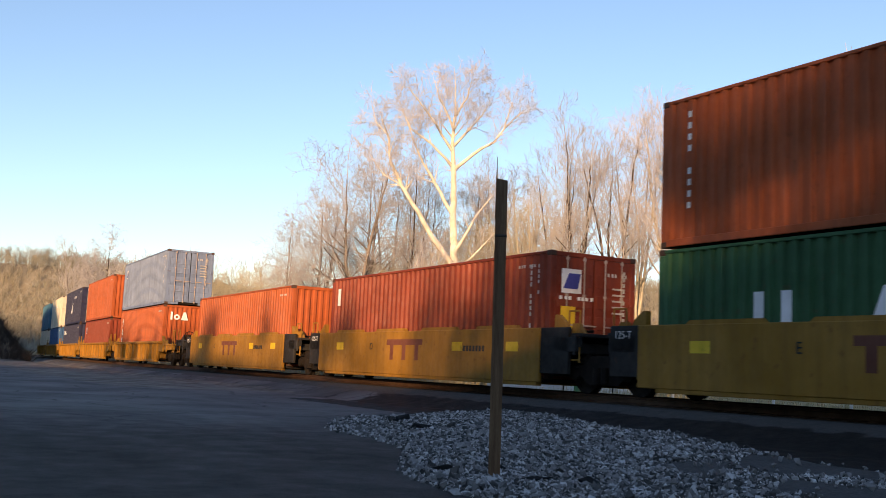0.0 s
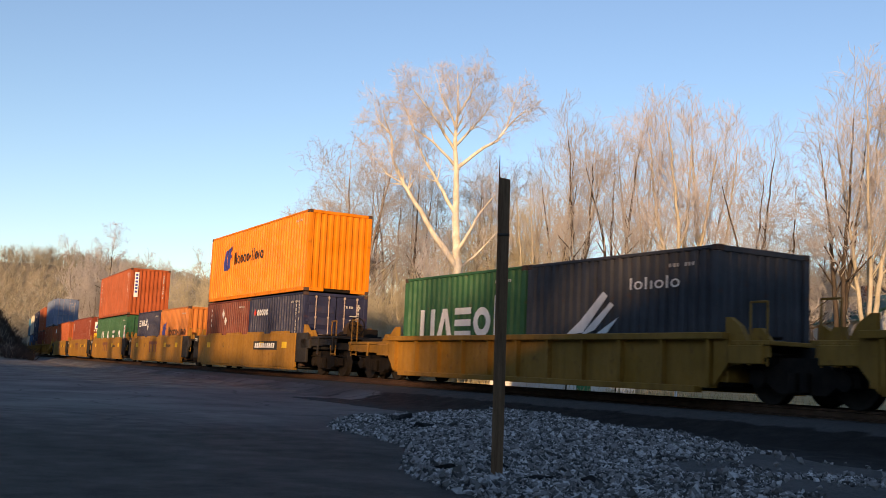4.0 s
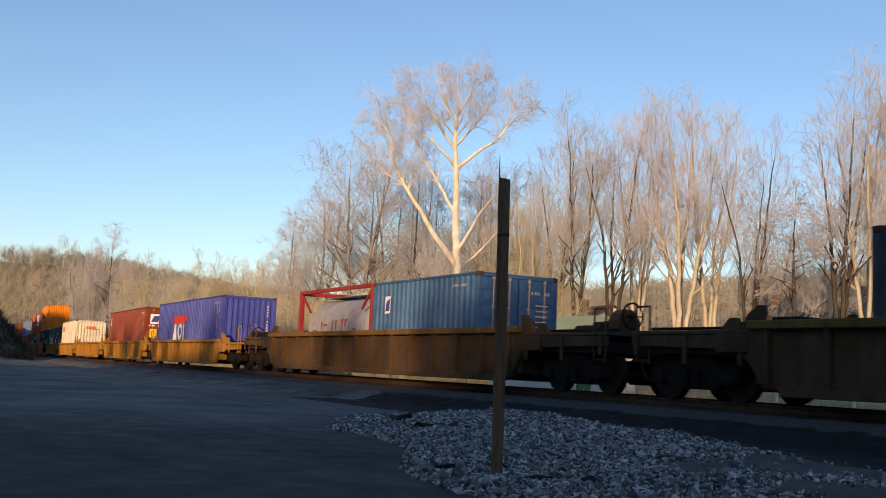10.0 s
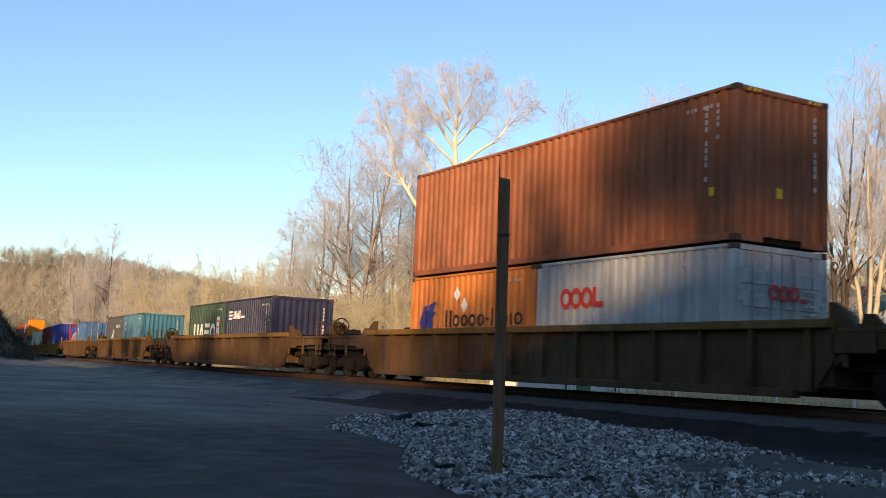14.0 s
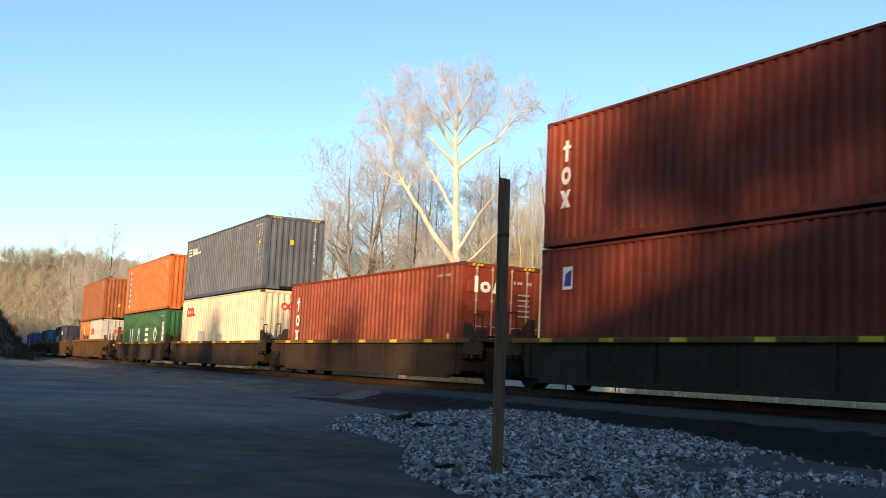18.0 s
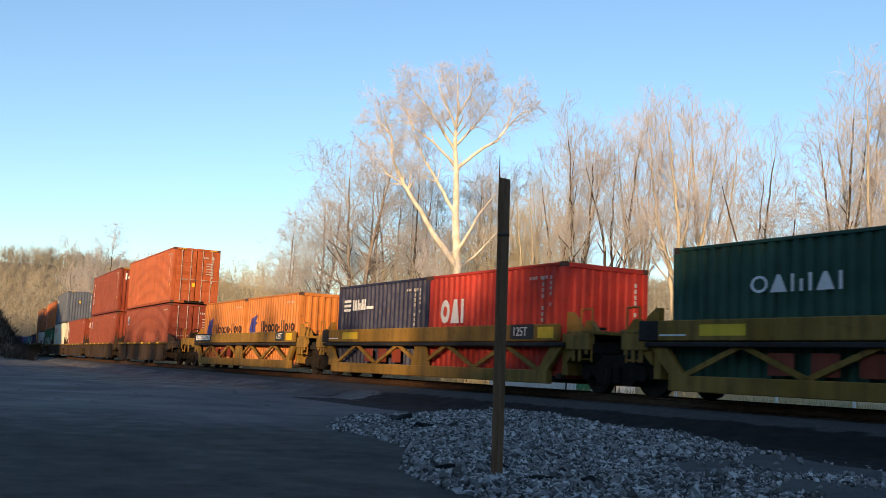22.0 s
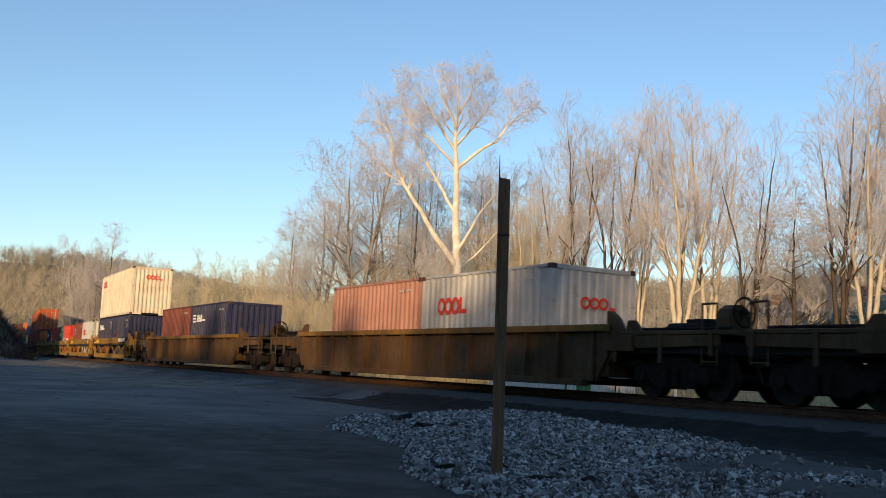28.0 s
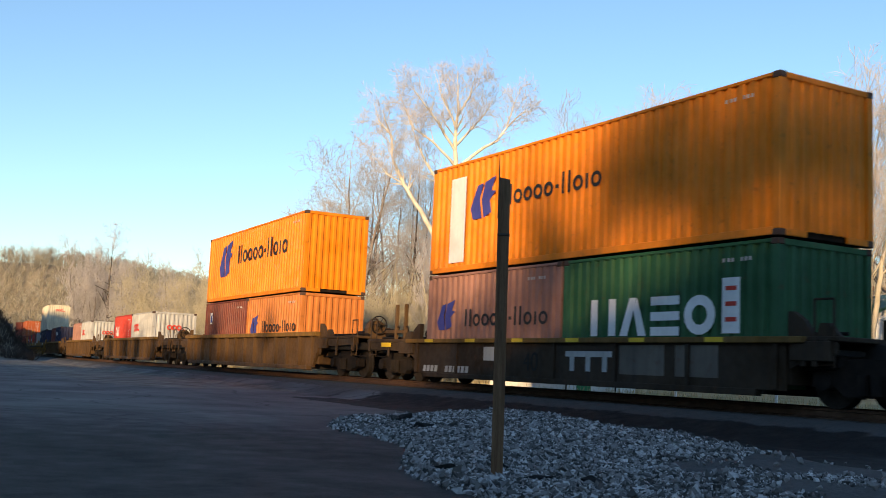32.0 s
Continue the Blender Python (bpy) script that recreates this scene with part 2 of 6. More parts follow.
class Solid:
    """Verts and faces gathered from simple shaped pieces."""

    def __init__(self):
        self.v, self.f, self.runs = [], [], []

    def raw(self, v, f):
        k = len(self.v)
        self.runs.append((k, k + len(v), len(self.f), len(self.f) + len(f)))
        self.v += [tuple(p) for p in v]
        self.f += [tuple(i + k for i in q) for q in f]
        return self

    def box(self, x0, x1, y0, y1, z0, z1, c=0.0):
        if c <= 0:
            v = [(x, y, z) for x in (x0, x1) for y in (y0, y1) for z in (z0, z1)]
            return self.raw(v, [(0, 1, 3, 2), (4, 6, 7, 5), (0, 4, 5, 1), (2, 3, 7, 6), (0, 2, 6, 4), (1, 5, 7, 3)])
        s = bmesh.new()
        for x in (x0, x1):
            for y in (y0, y1):
                for z in (z0, z1):
                    sx, sy, sz = (1 if x == x0 else -1), (1 if y == y0 else -1), (1 if z == z0 else -1)
                    s.verts.new((x + sx * c, y + sy * c, z))
                    s.verts.new((x + sx * c, y, z + sz * c))
                    s.verts.new((x, y + sy * c, z + sz * c))
        h = bmesh.ops.convex_hull(s, input=s.verts)
        s.verts.index_update()
        v = [p.co[:] for p in s.verts]
        f = [tuple(p.index for p in q.verts) for q in s.faces]
        s.free()
        return self.raw(v, f)

    def prism(self, outline, axis, a, b):
        """A polygon (in the two other axes, in order) pushed along an axis."""
        def put(p, w):
            return {"x": (w, p[0], p[1]), "y": (p[0], w, p[1]), "z": (p[0], p[1], w)}[axis]
        n = len(outline)
        v = [put(p, a) for p in outline] + [put(p, b) for p in outline]
        f = [tuple(range(n))[::-1], tuple(range(n, 2 * n))] + [(i, (i + 1) % n, n + (i + 1) % n, n + i) for i in range(n)]
        return self.raw(v, f)

    def tube(self, p, q, r, n=8, r2=None):
        p, q = Vector(p), Vector(q)
        d = (q - p).normalized()
        a = d.orthogonal().normalized()
        b = d.cross(a)
        r2 = r if r2 is None else r2
        v = [p + (a * math.cos(2 * math.pi * i / n) + b * math.sin(2 * math.pi * i / n)) * r for i in range(n)]
        v += [q + (a * math.cos(2 * math.pi * i / n) + b * math.sin(2 * math.pi * i / n)) * r2 for i in range(n)]
        f = [(i, (i + 1) % n, n + (i + 1) % n, n + i) for i in range(n)] + [tuple(range(n))[::-1], tuple(range(n, 2 * n))]
        return self.raw(v, f)

    def ring(self, centre, axis, radius, thick, n=20):
        pts = []
        for i in range(n):
            a = 2 * math.pi * i / n
            c, s = math.cos(a) * radius, math.sin(a) * radius
            pts.append(Vector(centre) + Vector({"x": (0, c, s), "y": (c, 0, s), "z": (c, s, 0)}[axis]))
        for i in range(n):
            self.tube(pts[i], pts[(i + 1) % n], thick, 5)
        return self

    def loop(self, x, z, r_out, r_in, n=16, tall=1.0):
        """A flat painted ring that faces -y."""
        v, f = [], []
        for y in (-0.004, 0.0):
            for r in (r_out, r_in):
                v += [(x + r * math.cos(2 * math.pi * i / n), y, z + tall * r * math.sin(2 * math.pi * i / n)) for i in range(n)]
        for i in range(n):
            j = (i + 1) % n
            f += [(i, j, n + j, n + i), (j, i, 2 * n + i, 2 * n + j), (n + i, n + j, 3 * n + j, 3 * n + i)]
        return self.raw(v, f)

    def mesh(self, name, material):
        me = bpy.data.meshes.new(name)
        me.from_pydata(self.v, [], self.f)
        me.materials.append(material)
        return me


def part(name, solid, material, parent, label="", at=None):
    """One mesh object, from a Solid or a ready mesh, under its thing."""
    me = solid if isinstance(solid, bpy.types.Mesh) else solid.mesh(name, material)
    ob = new(name, me)
    ob.parent = parent
    if at is not None:
        ob.matrix_basis = at
    if label:
        tagged(ob, label)
    return ob


KEPT = {}


def kept(key, material, make):
    """A mesh made once for each key and material."""
    k = (key, material.name)
    if k not in KEPT:
        base = (key, "")
        if base not in KEPT:
            KEPT[base] = make()
        KEPT[k] = KEPT[base].mesh(str(key[0]), material)
    return KEPT[k]


def lettering(text, height, material, slab=0.004):
    """Built-in letters as a thin mesh that stands upright and reads from -y."""
    key = ("letters", text, height)
    k = (key, material.name)
    if k not in KEPT:
        cu = bpy.data.curves.new("letters", "FONT")
        cu.body, cu.size, cu.extrude = text, height / 0.7, slab / 2
        tmp = new("letters", cu)
        bpy.context.view_layer.update()
        me = bpy.data.meshes.new_from_object(tmp.evaluated_get(bpy.context.evaluated_depsgraph_get()))
        bpy.data.objects.remove(tmp)
        me.transform(pose(0, 0, 0, 90))
        me.materials.clear()
        me.materials.append(material)
        KEPT[k] = me
    return KEPT[k]


# ---- the line of the track ----
ALONG = np.linspace(-760, 620, 2761)


def line_of_track():
    u = -ALONG
    bend = 0.001274 - 0.000304 * np.clip((u - 30) / 40, 0, 1) - 0.000581 * np.clip((u - 80) / 40, 0, 1) - 0.0042 * np.clip((u - 185) / 40, 0, 1) * np.clip((420 - u) / 60, 0, 1)
    bend = bend * np.clip((u + 60) / 40, 0, 1)
    step = np.diff(ALONG)
    th = np.concatenate([[0], np.cumsum((bend[1:] + bend[:-1]) / 2 * step)])
    th -= np.interp(-20, ALONG, th)
    mid = (th[1:] + th[:-1]) / 2
    x = np.concatenate([[0], np.cumsum(np.cos(mid) * step)])
    y = np.concatenate([[0], np.cumsum(np.sin(mid) * step)])
    return x - 20 - np.interp(-20, ALONG, x), y + 14.7245 - np.interp(-20, ALONG, y), th


TRACK_X, TRACK_Y, TRACK_TH = line_of_track()
GRADE = 0.01416


def rail_height(x):
    return 0.466 + GRADE * (np.clip(x, -220, 60) + 20)


def on_track(s, side=0.0, up=0.0):
    """A point beside the centreline: side is positive away from the camera, up is above the rail."""
    th = np.interp(s, ALONG, TRACK_TH)
    x, y = np.interp(s, ALONG, TRACK_X), np.interp(s, ALONG, TRACK_Y)
    return Vector((x - math.sin(th) * side, y + math.cos(th) * side, float(rail_height(s)) + up))


def track_y(x):
    return np.interp(x, TRACK_X, TRACK_Y)


def smooth(a, b, v):
    t = np.clip((v - a) / (b - a), 0, 1)
    return t * t * (3 - 2 * t)


def waves(x, y, scale, seed):
    out = 0.0
    for k in range(5):
        a, ph, f = seed * 1.7 + k * 2.4, seed * 0.9 + k * 1.3, (1.0 + k * 0.7) / scale
        out = out + np.sin((x * math.cos(a) + y * math.sin(a)) * f + ph) / (1 + k * 0.6)
    return out / 2.5


def in_gravel(x, y):
    """How far inside the bed of loose stone a spot lies, 0 to 1."""
    near = smooth(-0.35, 0.35, y - (4.15 - 0.32 * (x + 7) + 0.25 * np.sin(x * 1.1)))
    tip = smooth(-15.4, -14.2, x - 0.15 * (y - 8))
    far = 1 - smooth(-5.4, -4.8, y - track_y(x) + 1.5 * smooth(-13, -6, x) + 0.15 * np.sin(x * 0.9))
    return near * tip * far


def ridge(bearing):
    """Height of the wooded ridge round the valley by compass bearing in degrees from +x."""
    # the 60 to 85 m heights behind the camera are unseen, added to cut skylight
    return np.interp(bearing, [-180, -150, -100, -72, -62, -28, -15, 40, 75, 100, 118, 128, 136, 146, 156, 163, 169, 174, 180],
                     [23.5, 60, 85, 70, 38, 38, 80, 80, 34, 33, 34, 29, 25, 18, 13, 15, 19.5, 23.5, 23.5])


def land(x, y):
    """Ground height everywhere."""
    x, y = np.asarray(x, float), np.asarray(y, float)
    rail = rail_height(x)
    d = y - track_y(x)
    z = rail - 0.48 + 0.02 * waves(x, y, 3.0, 3)
    z = z + 0.22 * in_gravel(x, y) * smooth(4.5, 10.0, y) + 0.05 * waves(x, y, 0.9, 8) * in_gravel(x, y)
    # ballast bank of the line
    bank = np.interp(np.abs(d), [0, 1.75, 3.1, 3.9], [-0.17, -0.17, -0.50, -0.62])
    w = 1 - smooth(3.1, 3.9, np.abs(d))
    z = z * (1 - w) + (rail + bank) * w
    # meadow behind the line
    m = smooth(3.3, 6.0, d)
    z = z * (1 - m) + (rail - 0.58 + 0.03 * np.clip(d - 6, 0, 40) + 0.08 * waves(x, y, 14, 5)) * m
    # valley sides
    r = np.hypot(x, y)
    top = ridge(np.degrees(np.arctan2(y, x)))
    side = smooth(160, 330, r) * (1 + 0.10 * waves(x, y, 45, 6))
    z = z + 1.15 * top * side * np.where(d > 0, smooth(4, 28, d), smooth(20, 110, -d))
    # unseen bank added behind the camera to keep the evening sun off the crossing
    crest = np.interp(x, [-400, -150, -100, -84, -74, -60, -50, -42, -38, -28, -22, -12, 0, 12, 18, 22, 25, 27, 29.5, 32, 35, 38, 44, 60, 80, 112, 160], [4.0, 5.0, 8.0, 8.5, 19.0, 19.0, 9.5, 10.2, 9.6, 9.8, 11.7, 12.3, 12.9, 12.2, 11.9, 12.2, 12.8, 13.5, 14.5, 14.7, 15.0, 16.2, 18.4, 19.2, 19.2, 31.0, 32.0])
    z = z + crest * smooth(-19, -33, y) * (1 - 0.35 * smooth(-60, -140, y))
    # spur beside the line in the distance, on the camera's side
    z = z + (7.5 + 0.4 * waves(x, y, 4.0, 2)) * smooth(-2.2, -9.5, d) * smooth(-94, -124, x) * smooth(-40, -20, y)
    return z


# ---- ground sheet ----
gx = np.concatenate([np.linspace(-1500, -480, 18)[:-1], np.linspace(-480, -220, 40)[:-1], np.linspace(-220, -46, 70)[:-1], np.linspace(-46, 4, 150)[:-1], np.linspace(4, 70, 20)[:-1], np.linspace(70, 1500, 26)])
gy = np.concatenate([np.linspace(-1200, -70, 22)[:-1], np.linspace(-70, -4, 26)[:-1], np.linspace(-4, 19, 80)[:-1], np.linspace(19, 64, 32)[:-1], np.linspace(64, 420, 44)[:-1], np.linspace(420, 1500, 16)])
GX, GY = np.meshgrid(gx, gy, indexing="ij")
GZ = land(GX, GY)
ground_mesh = bpy.data.meshes.new("ground")
ny = len(gy)
quads = [(i * ny + j, (i + 1) * ny + j, (i + 1) * ny + j + 1, i * ny + j + 1) for i in range(len(gx) - 1) for j in range(ny - 1)]
ground_mesh.from_pydata(np.stack([GX, GY, GZ], -1).reshape(-1, 3).tolist(), [], quads)
GD = GY - track_y(GX)
near_verge = smooth(-9.5, -7, GD) * smooth(-24, -34, GX) * (1 - smooth(-3.0, -2.6, GD))
covers = {
    "rock": np.clip(in_gravel(GX, GY) + (1 - smooth(2.0, 2.4, np.abs(GD))), 0, 1),
    "verge": near_verge,
    # fades out between about 10 and 20 m from the camera
    "near_tar": 1 - smooth(9.5, 20.0, np.hypot(GX, GY) + 0.8 * waves(GX, GY, 3.0, 4)),
    # dark soil strip by the line, plus shade painted over the bed's right side
    "soil_shade": smooth(-5.5, -5.0, GD + 1.5 * smooth(-13, -6, GX)) * (1 - smooth(-2.2, -1.9, GD)) * smooth(-27, -22, GX) + 0.65 * in_gravel(GX, GY) * smooth(-1.8, 1.6, GY + 0.95 * GX),
    "litter": np.clip(smooth(95, 150, np.hypot(GX, GY)) * smooth(5, 9, np.abs(GD)) + smooth(-2.4, -5, GD) * smooth(-90, -105, GX), 0, 1),
    "hay": np.clip(smooth(3.0, 4.2, GD) + smooth(-14, -24, GY) + smooth(-95, -125, GX) * (1 - smooth(-2.6, -2.2, -np.abs(GD))), 0, 1),
}
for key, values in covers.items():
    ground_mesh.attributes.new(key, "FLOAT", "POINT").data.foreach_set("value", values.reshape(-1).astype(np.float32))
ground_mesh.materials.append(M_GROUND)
ground_mesh.polygons.foreach_set("use_smooth", [True] * len(ground_mesh.polygons))
ground = tagged(new("ground", ground_mesh), "worn asphalt lot, stone and dry grass valley floor in evening shade", "ground", kind="structure")

# ---- track ----


def sweep(profile, s0, s1, step, side):
    """A profile (side, up) carried along the track."""
    n = max(2, int((s1 - s0) / step) + 1)
    k = len(profile)
    v, f = [], []
    for i in range(n):
        s = s0 + (s1 - s0) * i / (n - 1)
        v += [tuple(on_track(s, side + a, b)) for a, b in profile]
    for i in range(n - 1):
        f += [(i * k + j, (i + 1) * k + j, (i + 1) * k + (j + 1) % k, i * k + (j + 1) % k) for j in range(k)]
    return Solid().raw(v, f)


track = tagged(new("railway_track"), "single line of worn steel rails on dark wooden ties", "railway track", kind="structure")
RAIL_SHAPE = [(-0.07, -0.17), (-0.07, -0.155), (-0.012, -0.13), (-0.012, -0.045), (-0.037, -0.035), (-0.037, 0), (0.037, 0), (0.037, -0.035), (0.012, -0.045), (0.012, -0.13), (0.07, -0.155), (0.07, -0.17)]
for side in (-0.755, 0.755):
    part("rail", sweep(RAIL_SHAPE, -700, 300, 5, side), M_RAIL, track)
tie_mesh = Solid().box(-0.115, 0.115, -1.3, 1.3, -0.18, 0, 0.015).mesh("tie", M_TIE)
for i in range(200):
    s = -86 + i * 0.52
    p = on_track(s, 0, -0.165)
    part("tie", tie_mesh, M_TIE, track, at=Matrix.Translation(p) @ pose(0, 0, 0, 0, 0, math.degrees(np.interp(s, ALONG, TRACK_TH)) + random.uniform(-1, 1)))
far_ties = Solid()
for i in range(200):
    s = -87 - i * 0.7
    p = on_track(s, 0, -0.165)
    far_ties.box(p.x - 0.115, p.x + 0.115, p.y - 1.3, p.y + 1.3, p.z - 0.18, p.z)
tagged(part("distant_ties", far_ties, M_TIE, track), kind="stuff")

# ---- containers: origin at the base's middle, +x to the rear ----
CW = 2.438


def corrugated(x0, x1, z0, z1, flip, depth=0.062, pitch=0.278):
    """A pressed steel wall along x at y = 0, ribs towards -y."""
    n = max(1, round((x1 - x0) / pitch))
    p = (x1 - x0) / n
    xs, ys = [], []
    for i in range(n):
        a = x0 + i * p
        xs += [a, a + p * 0.36, a + p * 0.5, a + p * 0.86]
        ys += [0, 0, depth, depth]
    xs.append(x1)
    ys.append(0)
    v = [(x, y, z0) for x, y in zip(xs, ys)] + [(x, y, z1) for x, y in zip(xs, ys)]
    k = len(xs)
    v += [(x, y + 0.012, z0) for x, y in zip(xs, ys)] + [(x, y + 0.012, z1) for x, y in zip(xs, ys)]
    f = [(i, i + 1, k + i + 1, k + i) for i in range(k - 1)] + [(2 * k + i + 1, 2 * k + i, 3 * k + i, 3 * k + i + 1) for i in range(k - 1)]
    s = Solid().raw(v, f)
    if flip:
        s.v = [(x, -y, z) for x, y, z in s.v]
        s.f = [q[::-1] for q in s.f]
    return s


def bars_row(x, z, count, width, height, gap, thick=0.004, lean=0.0):
    """A row of plain upright marks."""
    s = Solid()
    for i in range(count):
        a = x + i * (width + gap)
        if width < 0.1:
            if i == 3:
                continue
            a += width * (0.0, 0.3, 0.1)[i % 3]
        s.prism([(a, z), (a + width, z), (a + width + lean, z + height), (a + lean, z + height)], "y", -thick, 0)
    return s


def bars_column(x, z_top, count, width, height, gap, thick=0.004):
    s = Solid()
    for i in range(count):
        b = z_top - i * (height + gap)
        if width < 0.1 and i in (4, 9):
            continue
        s.box(x, x + width, -thick, 0, b - height, b)
    return s


CONTAINERS = []


def container(color, length=12.192, height=2.896, doors=False, marks="", tone="", label="", pitch=0.278):
    mat = coat(color)
    hl, hw, H = length / 2, CW / 2, height
    root = new("shipping_container")
    key = (round(length, 2), round(height, 2))
    part("side_wall", kept(("side_wall", *key, 0, pitch), mat, lambda: corrugated(-hl + 0.15, hl - 0.15, 0.155, H - 0.06, False, pitch=pitch)), mat, root, at=pose(0, -hw + 0.012, 0))
    part("side_wall", kept(("side_wall", *key, 1), mat, lambda: corrugated(-hl + 0.15, hl - 0.15, 0.155, H - 0.06, True)), mat, root, at=pose(0, hw - 0.012, 0))
    part("end_wall", kept(("end_wall", *key, 0), mat, lambda: corrugated(-hw + 0.12, hw - 0.12, 0.13, H - 0.1, False, 0.045, 0.25)), mat, root, at=pose(-hl + 0.02, 0, 0, 0, 0, -90))
    if doors:
        for y in (-1, 1):
            leaf = part("door", kept(("door", *key, y), mat, lambda: door_leaf(y, H)), mat, root, at=pose(hl - 0.045, 0, 0))
            for k in range(5):
                part("door_panel", kept(("door_panel", *key, y), mat, lambda: door_panel(y, H)), mat, leaf, at=pose(0, 0, 0.2 + (H - 0.5) * k / 5))
            for k in range(4):
                part("hinge", kept(("hinge", *key, y), mat, lambda: door_hinge(y, H)), mat, leaf, at=pose(0, 0, 0.4 + (H - 0.8) * k / 3))
            for k in (0.3, 0.78):
                part("lock_rod", kept(("lock_rod", *key), M_ROD if tone != "dark" else mat, lambda: lock_rod(H)), mat, leaf, at=pose(0.075, y * k, 0))
    else:
        part("end_wall", kept(("end_wall", *key, 0), mat, lambda: corrugated(-hw + 0.12, hw - 0.12, 0.13, H - 0.1, False, 0.045, 0.25)), mat, root, at=pose(hl - 0.02, 0, 0, 0, 0, 90))
    part("roof", kept(("roof", *key), mat, lambda: Solid().box(-hl + 0.04, hl - 0.04, -hw + 0.04, hw - 0.04, H - 0.045, H - 0.012)), mat, root)
    part("floor", kept(("floor", *key), M_IRON, lambda: Solid().box(-hl + 0.1, hl - 0.1, -hw + 0.06, hw - 0.06, 0.03, 0.15)), M_IRON, root)
    for y in (-1, 1):
        part("top_rail", kept(("top_rail", *key, y), mat, lambda: Solid().box(-hl + 0.15, hl - 0.15, y * hw - 0.03 * (y + 1), y * hw - 0.03 * (y - 1), H - 0.075, H - 0.012, 0.008)), mat, root)
        part("bottom_rail", kept(("bottom_rail", *key, y), mat, lambda: Solid().box(-hl + 0.15, hl - 0.15, y * hw - 0.025 * (y + 1), y * hw - 0.025 * (y - 1), 0.02, 0.16, 0.008)), mat, root)
        for x in (-1, 1):
            part("corner_post", kept(("corner_post", *key), mat, lambda: Solid().box(-0.075, 0.075, -0.075, 0.075, 0.118, H - 0.118, 0.012)), mat, root, at=pose(x * (hl - 0.078), y * (hw - 0.078), 0))
            for z in (0, H - 0.118):
                part("corner_casting", kept(("corner_casting",), M_CASTING, lambda: corner_casting()), M_CASTING, root, at=pose(x * (hl - 0.089), y * (hw - 0.081), z))
    for x in (-1, 1):
        part("end_sill", kept(("end_sill", *key), mat, lambda: Solid().box(-0.03, 0.03, 0.52, hw - 0.15, 0.01, 0.13, 0.008)), mat, root, at=pose(x * (hl - 0.035), 0, 0))
        part("end_sill", kept(("end_sill", *key), mat, lambda: Solid()), mat, root, at=pose(x * (hl - 0.035), 0, 0, 0, 0, 180))
        part("end_header", kept(("end_header", *key), mat, lambda: Solid().box(-0.03, 0.03, -hw + 0.15, hw - 0.15, H - 0.12, H - 0.012, 0.008)), mat, root, at=pose(x * (hl - 0.035), 0, 0))
    mark(root, marks, hl, H, doors)
    tagged(root, label, "container", "containers on the train")
    return root


def corner_casting():
    return Solid().box(-0.089, 0.089, -0.081, 0.081, 0, 0.118, 0.012)


def door_leaf(y, H):
    a, b = sorted((y * 0.02, y * 1.07))
    return Solid().box(0, 0.03, a, b, 0.14, H - 0.13)


def door_panel(y, H):
    a, b = sorted((y * 0.02, y * 1.07))
    return Solid().box(0.026, 0.05, a + 0.05, b - 0.05, 0, (H - 0.5) / 5 * 0.62, 0.008)


def door_hinge(y, H):
    return Solid().box(0.02, 0.07, y * 1.07 - 0.05, y * 1.07 + 0.05, -0.04, 0.04)


def lock_rod(H):
    s = Solid().tube((0, 0, 0.1), (0, 0, H - 0.1), 0.017, 6)
    for z in (0.16, H * 0.33, H * 0.66, H - 0.16):
        s.box(-0.03, 0.022, -0.032, 0.032, z - 0.03, z + 0.03)
    s.box(0.0, 0.03, -0.02, 0.34, H * 0.42, H * 0.42 + 0.035)
    return s


Y_MARK = -CW / 2 + 0.008


def bird_shape(x, z, k):
    """Two swept wings side by side, k metres tall."""
    s = Solid()
    for pts in ([(0, 0.30), (0.30, 0.92), (0.56, 0.98), (0.42, 0.55), (0.52, 0.0), (0.14, 0.0)], [(0.50, 0.52), (0.64, 0.98), (1.10, 1.10), (0.92, 0.72), (1.12, 0.68), (0.86, 0.46), (0.94, 0.12), (0.60, 0.0)]):
        s.prism([(x + p * k * 1.15, z + q * k) for p, q in pts], "y", -0.004, 0)
    return s


def comb_mark(x, z, h):
    """A wide plain mark: one top bar on three stems."""
    w = h * 0.36
    s = Solid().box(x, x + h * 3.7, -0.004, 0, z + h * 0.72, z + h)
    for k in (0.38, 1.68, 2.98):
        s.box(x + h * k, x + h * k + w, -0.004, 0, z, z + h * 0.72)
    return s


def plain_row(x, z, height, width, code, weight=0.17):
    """A name as plain marks: I a tall bar, i a low bar, o a ring, O a tall ring, - a dash, A a wedge, a gap for a blank."""
    adv = {"I": 0.36, "i": 0.36, "o": 0.66, "O": 0.86, "-": 0.38, "A": 0.8, " ": 0.3}
    k = width / sum(adv[c] for c in code)
    s, w = Solid(), weight * height
    for c in code:
        a, e = x, x + adv[c] * k
        m = (a + e) / 2
        if c in "Ii":
            s.box(m - w / 2, m + w / 2, -0.004, 0, z, z + height * (1.0 if c == "I" else 0.68))
        elif c in "oO":
            tall = height * (1.0 if c == "O" else 0.7) / 2
            r = adv[c] * k * 0.44
            s.loop(m, z + tall, r, max(r - w, r * 0.4), 14, tall / r)
        elif c == "-":
            s.box(a + 0.1 * k, e - 0.08 * k, -0.004, 0, z + height * 0.30, z + height * 0.30 + w)
        elif c == "A":
            s.prism([(a + 0.05 * k, z), (e - 0.05 * k, z), (m + w * 0.6, z + height), (m - w * 0.6, z + height)], "y", -0.004, 0)
        x = e
    return s


